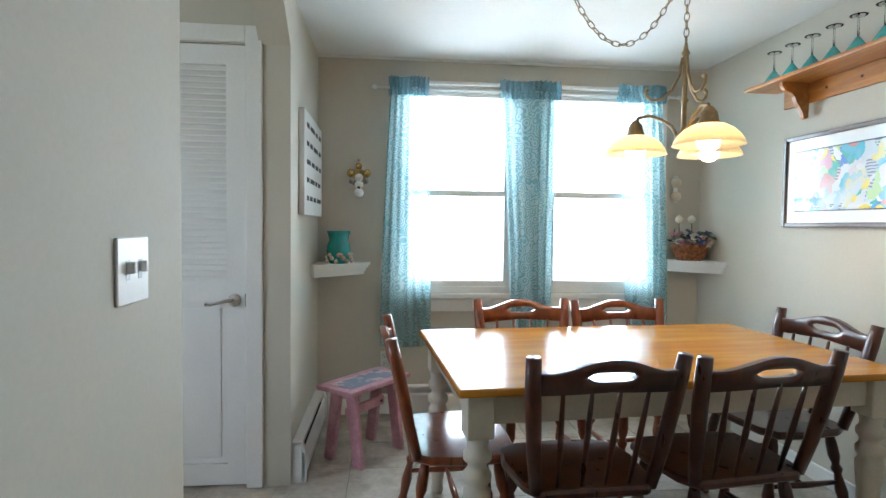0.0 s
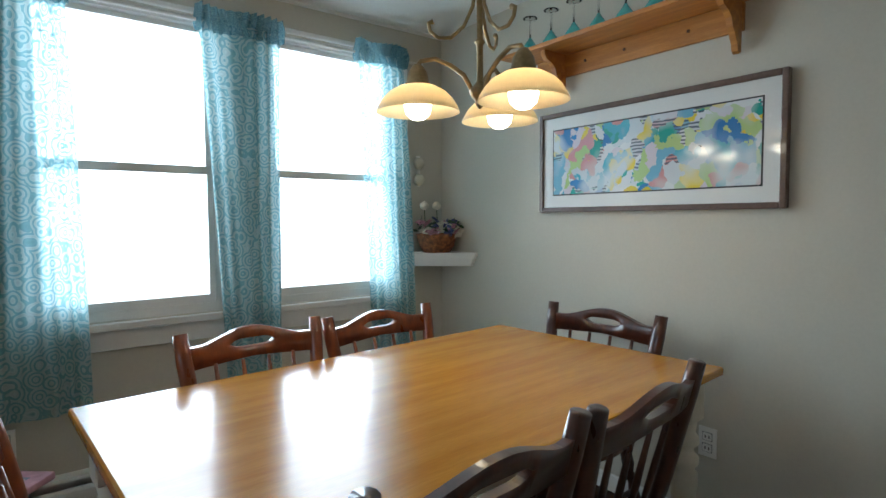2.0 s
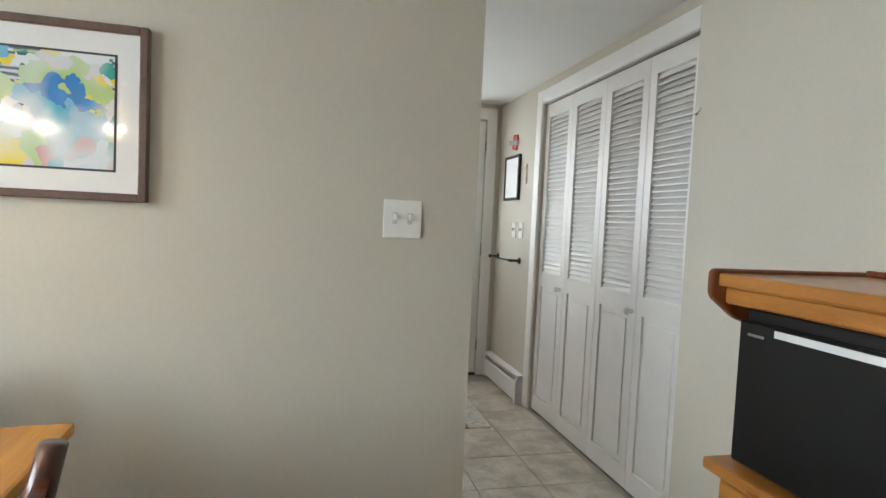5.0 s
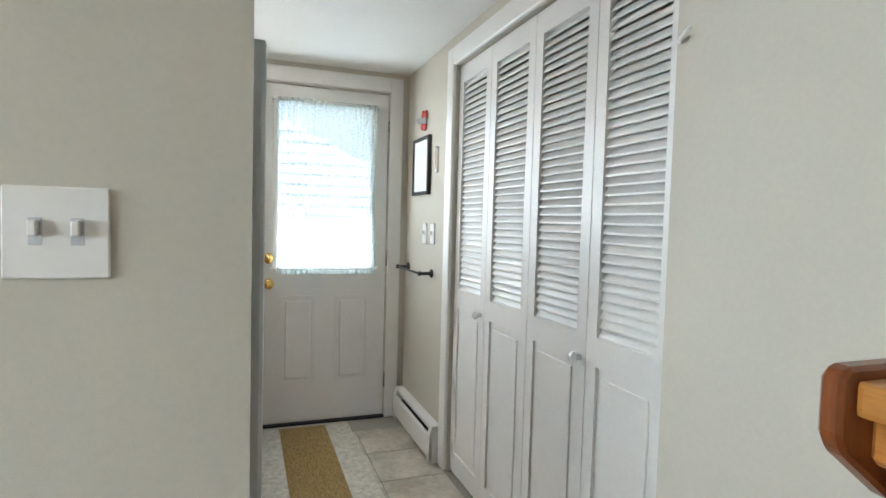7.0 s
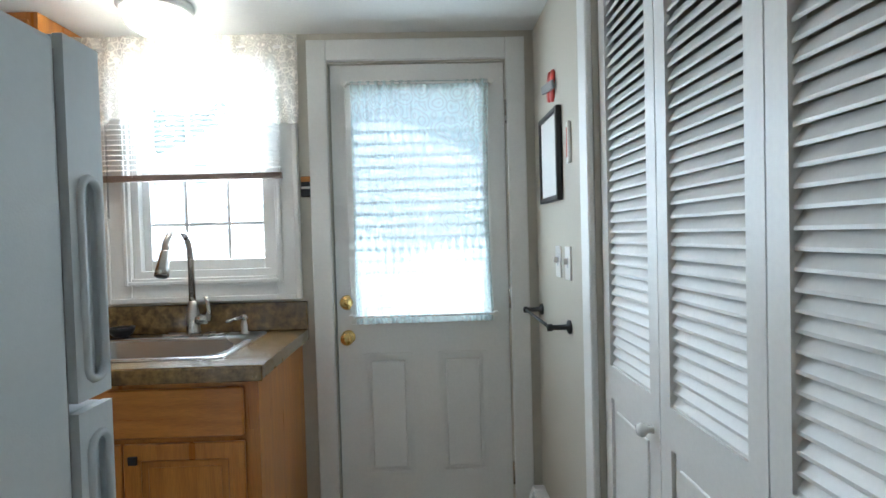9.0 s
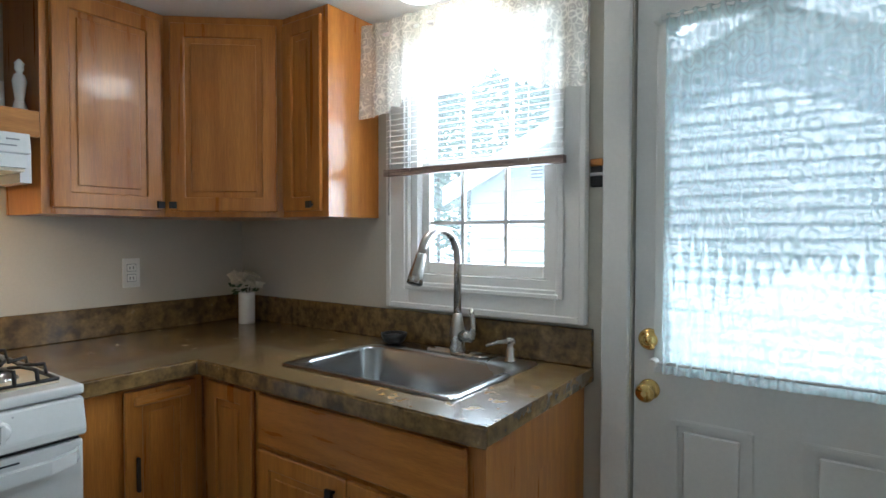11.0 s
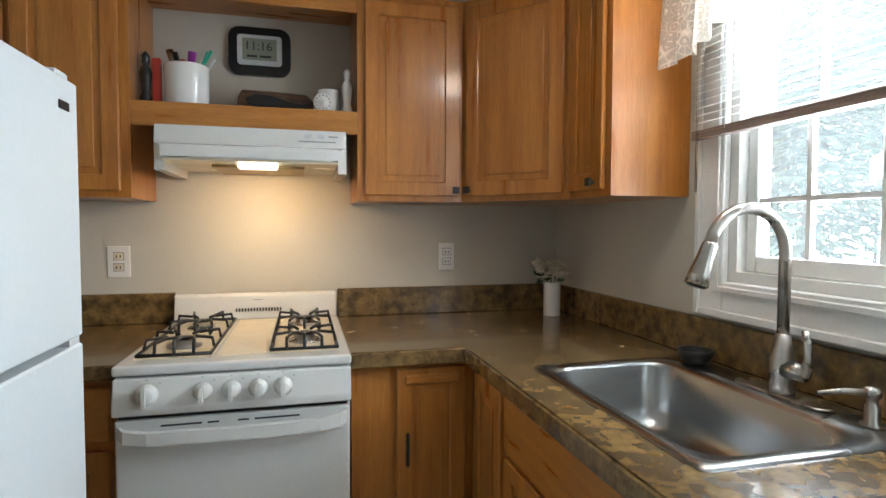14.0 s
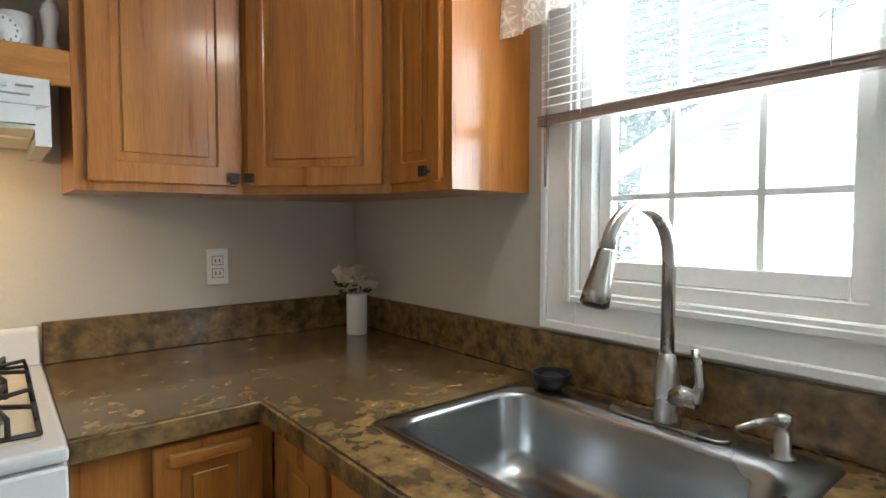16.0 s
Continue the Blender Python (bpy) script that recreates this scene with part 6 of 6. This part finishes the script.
for k, (dx, dy, tx, h, r, mt, lb) in enumerate(((-0.03, 0.01, -0.06, 0.205, 0.013, NICKEL, "spoon"), (-0.015, -0.02, -0.035, 0.19, 0.010, BLACK, "spoon"), (0.008, 0.0, 0.02, 0.20, 0.016, PURPLE, "marker"), (-0.01, 0.02, -0.02, 0.175, 0.014, RED, "marker"), (0.03, 0.0, 0.085, 0.21, 0.007, GREENP, "pen"), (0.035, -0.02, 0.075, 0.20, 0.005, GREENP, "pen"), (0.036, 0.015, 0.095, 0.185, 0.005, LIGHTGREY, "pen"))):
    part(lb, tube([(3.106 + dx * 0.3, 2.36 + dy, SZ + 0.015), (3.106 + dx + (tx - dx) * 0.5, 2.36 + dy, SZ + h * 0.75), (3.106 + tx, 2.36 + dy, SZ + h)], [r * 0.5, r * 0.8, r], 8), mt, cr)
ck = thing("digital_clock", (3.345, YS, 2.035), "black-rimmed digital clock reading 11:16", "clock")


def soft_rect(cx, cz, w, h, r, n=6):
    return [(x, z) for x, z, _ in rounded(cx - w / 2, cx + w / 2, cz - h / 2, cz + h / 2, r, 0, n)]


cky = YS
part("case", prism(soft_rect(3.345, 2.035, 0.245, 0.195, 0.045), "y", cky - 0.028, cky - 0.001, None, 0.003), BLACK, ck)
part("bezel", prism(soft_rect(3.345, 2.037, 0.175, 0.122, 0.015), "y", cky - 0.033, cky - 0.0285), LIGHTGREY, ck)
part("display", prism(soft_rect(3.345, 2.040, 0.135, 0.088, 0.004), "y", cky - 0.035, cky - 0.0335), LCD, ck)


def writing(name, text, size, m, mat, parent):
    cu_ = bpy.data.curves.new(name, "FONT")
    cu_.body, cu_.size, cu_.align_x, cu_.align_y = text, size, "CENTER", "CENTER"
    tmp = new(name, cu_)
    bpy.context.view_layer.update()
    me = bpy.data.meshes.new_from_object(tmp.evaluated_get(bpy.context.evaluated_depsgraph_get()))
    bpy.data.objects.remove(tmp)
    me.transform(Matrix.Translation(-BASE[parent]) @ m)
    me.materials.append(mat)
    ob = new(name, me)
    ob.parent = parent
    return ob


writing("digits", "11:16", 0.050, pose(3.34, cky - 0.0355, 2.052, 90, 0, 0), INK, ck)
part("small_digits", boxes((3.295, 3.335, cky - 0.0358, cky - 0.0352, 2.007, 2.016), (3.345, 3.39, cky - 0.0358, cky - 0.0352, 2.007, 2.016)), INK, ck)
wb = thing("whale_plaque", (3.41, 2.42, SZ), "brown board with a black carved whale", "plaque")
part("board", prism([(3.27, SZ), (3.555, SZ), (3.558, SZ + 0.055), (3.53, SZ + 0.082), (3.40, SZ + 0.088), (3.29, SZ + 0.090), (3.275, SZ + 0.06)], "y", 2.41, 2.432, None, 0.003), DRIFT, wb)
wh = [(3.305, SZ + 0.058), (3.315, SZ + 0.032), (3.36, SZ + 0.020), (3.44, SZ + 0.018), (3.51, SZ + 0.028), (3.545, SZ + 0.022), (3.53, SZ + 0.036), (3.545, SZ + 0.052), (3.515, SZ + 0.042), (3.46, SZ + 0.050), (3.40, SZ + 0.070), (3.34, SZ + 0.074)]
part("whale", prism(wh, "y", 2.399, 2.4095, None, 0.002), BLACK, wb, "black carved whale")
mg = thing("mug", (3.615, 2.40, SZ), "small white ceramic mug", "mug")
part("cup", lathe([(0.040, 0.0), (0.043, 0.004), (0.043, 0.098), (0.040, 0.10), (0.037, 0.097), (0.036, 0.01)], (3.615, 2.40, SZ), 22), PORCELAIN, mg)
tm = thing("kitchen_timer", (3.590, 2.325, SZ), "small round white dial timer", "timer")
part("dial", lathe([(0.036, 0.0), (0.036, -0.02), (0.030, -0.024), (0.014, -0.026), (0.012, -0.036), (0.002, -0.037)], (3.590, 2.335, SZ + 0.0365), 20, "y"), PORCELAIN, tm)
for k in range(12):
    t = 2 * math.pi * k / 12
    c = (3.590 + 0.026 * math.cos(t), SZ + 0.0365 + 0.026 * math.sin(t))
    part("mark", boxes((c[0] - 0.002, c[0] + 0.002, 2.3085, 2.3120, c[1] - 0.003, c[1] + 0.003)), GREY, tm)
# two small painted figurines, plain shapes
for xx, mt, hh, lb in ((2.975, BLACK, 0.185, "small dark painted figurine with a white cap"), (3.682, PORCELAIN, 0.175, "small white painted figurine with a red top")):
    bm = lathe([(r, z * hh / 0.155) for r, z in ((0.020, 0.0), (0.022, 0.01), (0.014, 0.035), (0.018, 0.065), (0.022, 0.09), (0.016, 0.108), (0.008, 0.114), (0.014, 0.125), (0.013, 0.138), (0.016, 0.141), (0.004, 0.155))], (xx, 2.34, SZ), 12)
    single("figurine", bm, mt, (xx, 2.34, SZ), lb, "figurine")
rb = single("red_canister", prism([(2.996, 2.335), (3.024, 2.335), (3.024, 2.36), (2.996, 2.36)], "z", SZ, SZ + 0.165, None, 0.003), RED, (3.01, 2.35, SZ), "slim red cardboard canister", "canister")

# ceiling lamp
kl = thing("ceiling_lamp", (4.376, 1.20, ZK), "flush ceiling lamp with a lit white glass dome", "ceiling lamp")
part("pan", lathe([(0.130, ZK - 0.001), (0.132, ZK - 0.02), (0.122, ZK - 0.034), (0.112, ZK - 0.036)], (4.376, 1.20, 0), 28), PLATE, kl)
part("dome", lathe([(0.110, ZK - 0.0365), (0.108, ZK - 0.06), (0.094, ZK - 0.085), (0.066, ZK - 0.105), (0.030, ZK - 0.116), (0.002, ZK - 0.119)], (4.376, 1.20, 0), 28), DOME, kl, "glowing white glass dome")

# door wall and closet wall
hg = thing("wall_ornament", (XD, 0.735, 1.54), "small black and wood bottle-opener ornament by the door", "ornament")
part("board", boxes((XD - 0.014, XD, 0.712, 0.758, 1.495, 1.585), bevel=0.004), BLACK, hg)
part("wood_top", boxes((XD - 0.022, XD - 0.0145, 0.714, 0.756, 1.56, 1.583), bevel=0.003), PINE, hg)
part("band", boxes((XD - 0.018, XD - 0.0145, 0.714, 0.756, 1.53, 1.54)), LIGHTGREY, hg)
framed("framed_notice", "small black-framed paper on the closet wall", (4.37, YC, 1.595), "y", 1, 0.30, 0.335, 0.02, 0.022, BLACK, PAPER)
tw = thing("towel_bar", (4.38, YC, 0.985), "black iron towel bar", "towel bar")
for xx in (4.16, 4.62):
    part("mount", lathe([(0.024, 0.0), (0.024, 0.008), (0.010, 0.014), (0.009, 0.06), (0.013, 0.066), (0.013, 0.08), (0.003, 0.083)], (xx, YC, 0.985), 14, "y"), IRON, tw)
part("bar", tube([(4.16, YC + 0.072, 0.985), (4.62, YC + 0.072, 0.985)], 0.006, 10), IRON, tw)
og = thing("wall_plaque", (4.36, YC, 1.86), "small red and grey wooden word plaque", "plaque")
part("bar", prism([(4.27, 1.83), (4.44, 1.85), (4.45, 1.885), (4.28, 1.865)], "y", YC + 0.012, YC + 0.022, None, 0.002), GREY, og)
for dx, dz in ((-0.03, 0.03), (0.02, 0.035), (-0.02, -0.03), (0.03, -0.02)):
    part("heart", lathe([(0.030, 0.0), (0.028, 0.008), (0.015, 0.011), (0.002, 0.0115)], (4.36 + dx, YC, 1.858 + dz), 12, "y"), RED, og)
th = thing("thermometer", (4.11, YC, 1.61), "slim white wall thermometer", "thermometer")
part("body", boxes((4.098, 4.122, YC, YC + 0.012, 1.54, 1.68), bevel=0.003), PLATE, th)
part("tube", boxes((4.108, 4.112, YC + 0.0122, YC + 0.014, 1.56, 1.66)), RED, th)

# rug by the back door
rg = thing("door_rug", (4.25, 0.36, 0), "woven jute rug with pale borders and a fringe", "rug")
part("centre", boxes((3.55, 4.62, 0.24, 0.51, 0.002, 0.011)), RUG, rg)
for ya, yb in ((0.10, 0.2398), (0.5102, 0.635)):
    part("border", boxes((3.55, 4.62, ya, yb, 0.002, 0.010)), RUGE, rg)
bm = bmesh.new()
for k in range(44):
    yy = 0.104 + k * 0.0122
    box(bm, 4.6205, 4.665, yy, yy + 0.006, 0.002, 0.006)
part("fringe", bm, RUGE, rg)

# ---- outside ----
structure("ground", boxes((-300, 300, -300, 300, -0.9, -0.5)), GRASS, "grass lawn", "ground")
hs = thing("neighbour_house", (10.4, 0.5, -0.5), "white clapboard house end with a gable and a small louvred vent", "house")
EAVE, RIDGE, HALF, PITCH = 1.90, 3.32, 3.03, 0.47
part("wall", prism([(0.5 - HALF, -0.5), (0.5 + HALF, -0.5), (0.5 + HALF, EAVE), (0.5, RIDGE), (0.5 - HALF, EAVE)], "x", 8.4, 12.5), SIDING, hs)
for k in range(29):
    zb = -0.5 + k * 0.13
    half = HALF if zb + 0.12 < EAVE else HALF - (zb + 0.12 - EAVE) / PITCH
    if half > 0.1:
        part("clapboard", prism([(8.372, zb), (8.399, zb), (8.399, zb + 0.125), (8.39, zb + 0.125)], "y", 0.5 - half, 0.5 + half), SIDING, hs)
for sg in (-1, 1):
    lo, up = (0.5 + sg * (HALF + 0.25), EAVE - 0.25 * PITCH), (0.5, RIDGE)
    part("roof", prism([(lo[0], lo[1] + 0.01), (up[0], up[1] + 0.01), (up[0], up[1] + 0.11), (lo[0], lo[1] + 0.11)], "x", 8.2, 12.6), ROOF, hs)
    part("rake_board", prism([(lo[0], lo[1] - 0.10), (up[0], up[1] - 0.10), (up[0], up[1] + 0.115), (lo[0], lo[1] + 0.115)], "x", 8.165, 8.199), DECK, hs)
vent = part("gable_vent", boxes((8.355, 8.371, 2.60, 2.76, 1.93, 2.19), bevel=0.004), DECK, hs)
for k in range(6):
    part("slat", boxes((8.348, 8.3548, 2.615, 2.745, 1.955 + k * 0.038, 1.967 + k * 0.038)), GREY, vent)
dk = thing("deck_railing", (6.3, 0.2, -0.5), "white deck railing outside the back door", "railing")
part("rail", boxes((6.28, 6.36, -2.2, 1.0, 0.95, 1.0), (6.29, 6.35, -2.2, 1.0, 0.12, 0.17)), DECK, dk)
for k in range(22):
    yy = -2.15 + k * 0.145
    part("baluster", boxes((6.30, 6.34, yy, yy + 0.04, 0.1702, 0.9498)), DECK, dk)
for yy in (-2.2, -0.6, 0.92):
    part("post", boxes((6.27, 6.37, yy, yy + 0.09, -0.5, 0.1195), (6.27, 6.37, yy, yy + 0.09, 1.0002, 1.05)), DECK, dk)
part("deck_boards", boxes((4.95, 6.4, -2.3, 1.1, -0.10, -0.04)), DECK, dk)


def conifer(base, height, spread, seed):
    """Tapered trunk with tiers of drooping boughs made of many small sprays."""
    rnd = random.Random(seed)
    x, y, z = base
    ob = thing("conifer", base, "tall dark green conifer with drooping boughs", "tree")
    part("trunk", tube([(x, y, z), (x + 0.05, y, z + height * 0.5), (x, y + 0.05, z + height)], [0.08, 0.055, 0.015], 8), BARK, ob)
    verts, faces = [], []
    for k in range(3600):
        s = rnd.random() ** 0.8
        h = 0.10 + 0.9 * s
        a = rnd.uniform(0, 2 * math.pi)
        r = spread * (1 - s) ** 0.8 * rnd.uniform(0.25, 1.0) * (0.8 + 0.25 * math.sin(3 * a + seed + 9 * s))
        c = Vector((x + r * math.cos(a), y + r * math.sin(a), z + h * height - 0.18 * r))
        d = Vector((math.cos(a), math.sin(a), -0.35)) * rnd.uniform(0.20, 0.42)
        e = Vector((-math.sin(a), math.cos(a), rnd.uniform(-0.3, 0.3))) * rnd.uniform(0.07, 0.15)
        i = len(verts)
        verts += [c - d * 0.4, c + e, c + d, c - e]
        faces.append((i, i + 1, i + 2, i + 3))
    me = bpy.data.meshes.new("crown")
    me.from_pydata([v - Vector(base) for v in verts], [], faces)
    me.materials.append(NEEDLE)
    c = new("crown", me)
    c.parent = ob
    return ob


for k, (x, y, h, sp) in enumerate(((12.5, 4.2, 8, 1.9), (14.5, 6.3, 10, 2.3), (17, 9.0, 12, 2.8), (13, 9.5, 9, 2.2), (18, 4.0, 11, 2.6), (20, 12.5, 12, 3.0), (9.5, 10.5, 9, 2.2), (16, -4.5, 11, 2.6), (21, 0.5, 12, 2.8), (16.5, 13.5, 11, 2.6), (11.0, 6.6, 9, 2.0), (12.0, 7.6, 10, 2.3), (15.0, 8.4, 11, 2.5), (10.4, 8.2, 9, 2.1))):
    conifer((4.7 + (x - 4.7) * 1.6, y * 1.6 - 0.3, -0.5), h * 1.2, sp * 1.35, k + 1)

# Added emissive sheets: burn the window views out white and light the rooms.
BACKGLOW = glow("glowing_backdrop", (0.93, 0.98, 1.0), 2.0)
structure("backdrop_haze", boxes((-40, 59, 60, 60.2, -0.5, 40), (60, 60.2, -40, 59, -0.5, 40)), BACKGLOW, "glowing sheets standing in for burnt-out daylight outside", "backdrop")
# Pale slabs laid over the lawn imitate overexposed ground beyond the windows.
structure("pavement", boxes((-60, 7.5, 4.5, 59, -0.499, -0.48), (7.5, 59, 9, 59, -0.499, -0.48)), PALEGROUND, "pale ground added to make the view outside burn out white", "pavement")

# ---- floor tiles ----
bm = boxes((0, FX - 0.004, 0, FY - 0.004, -0.0058, 0.0), bevel=0.0015)
tile = mesh_of("tile", bm, TILE)
ny = int((3.75 - YB) / FY) + 1
rnd = random.Random(5)
near, far = [], []
for i in range(int(4.75 / FX) + 8):
    for j in range(ny):
        x, y = -2.2 + i * FX, YB + j * FY
        inside = (XL - 0.02 < x + FX / 2 < XP + 0.1 and y < YW) or (XP - 0.1 < x + FX / 2 < XD and -0.4 < y < 2.0) or (x < XL and 0.0 < y < 2.6)
        if not inside or x + FX > XD + 0.12:
            continue
        (near if y > -0.7 and x > XL - 0.4 else far).append((x, y))
for x, y in near[:300]:
    o = new("tile", tile)
    o.parent = floor
    o.location = (x, y, rnd.uniform(-0.0006, 0.0004))
verts, faces = [], []
for x, y in far + near[300:]:
    i = len(verts)
    verts += [(x, y, -0.0005), (x + FX - 0.004, y, -0.0005), (x + FX - 0.004, y + FY - 0.004, -0.0005), (x, y + FY - 0.004, -0.0005)]
    faces.append((i, i + 1, i + 2, i + 3))
if verts:
    me = bpy.data.meshes.new("tiles")
    me.from_pydata(verts, [], faces)
    me.materials.append(TILE)
    o = new("tiles", me)
    o.parent = floor
    tagged(o, kind="stuff")
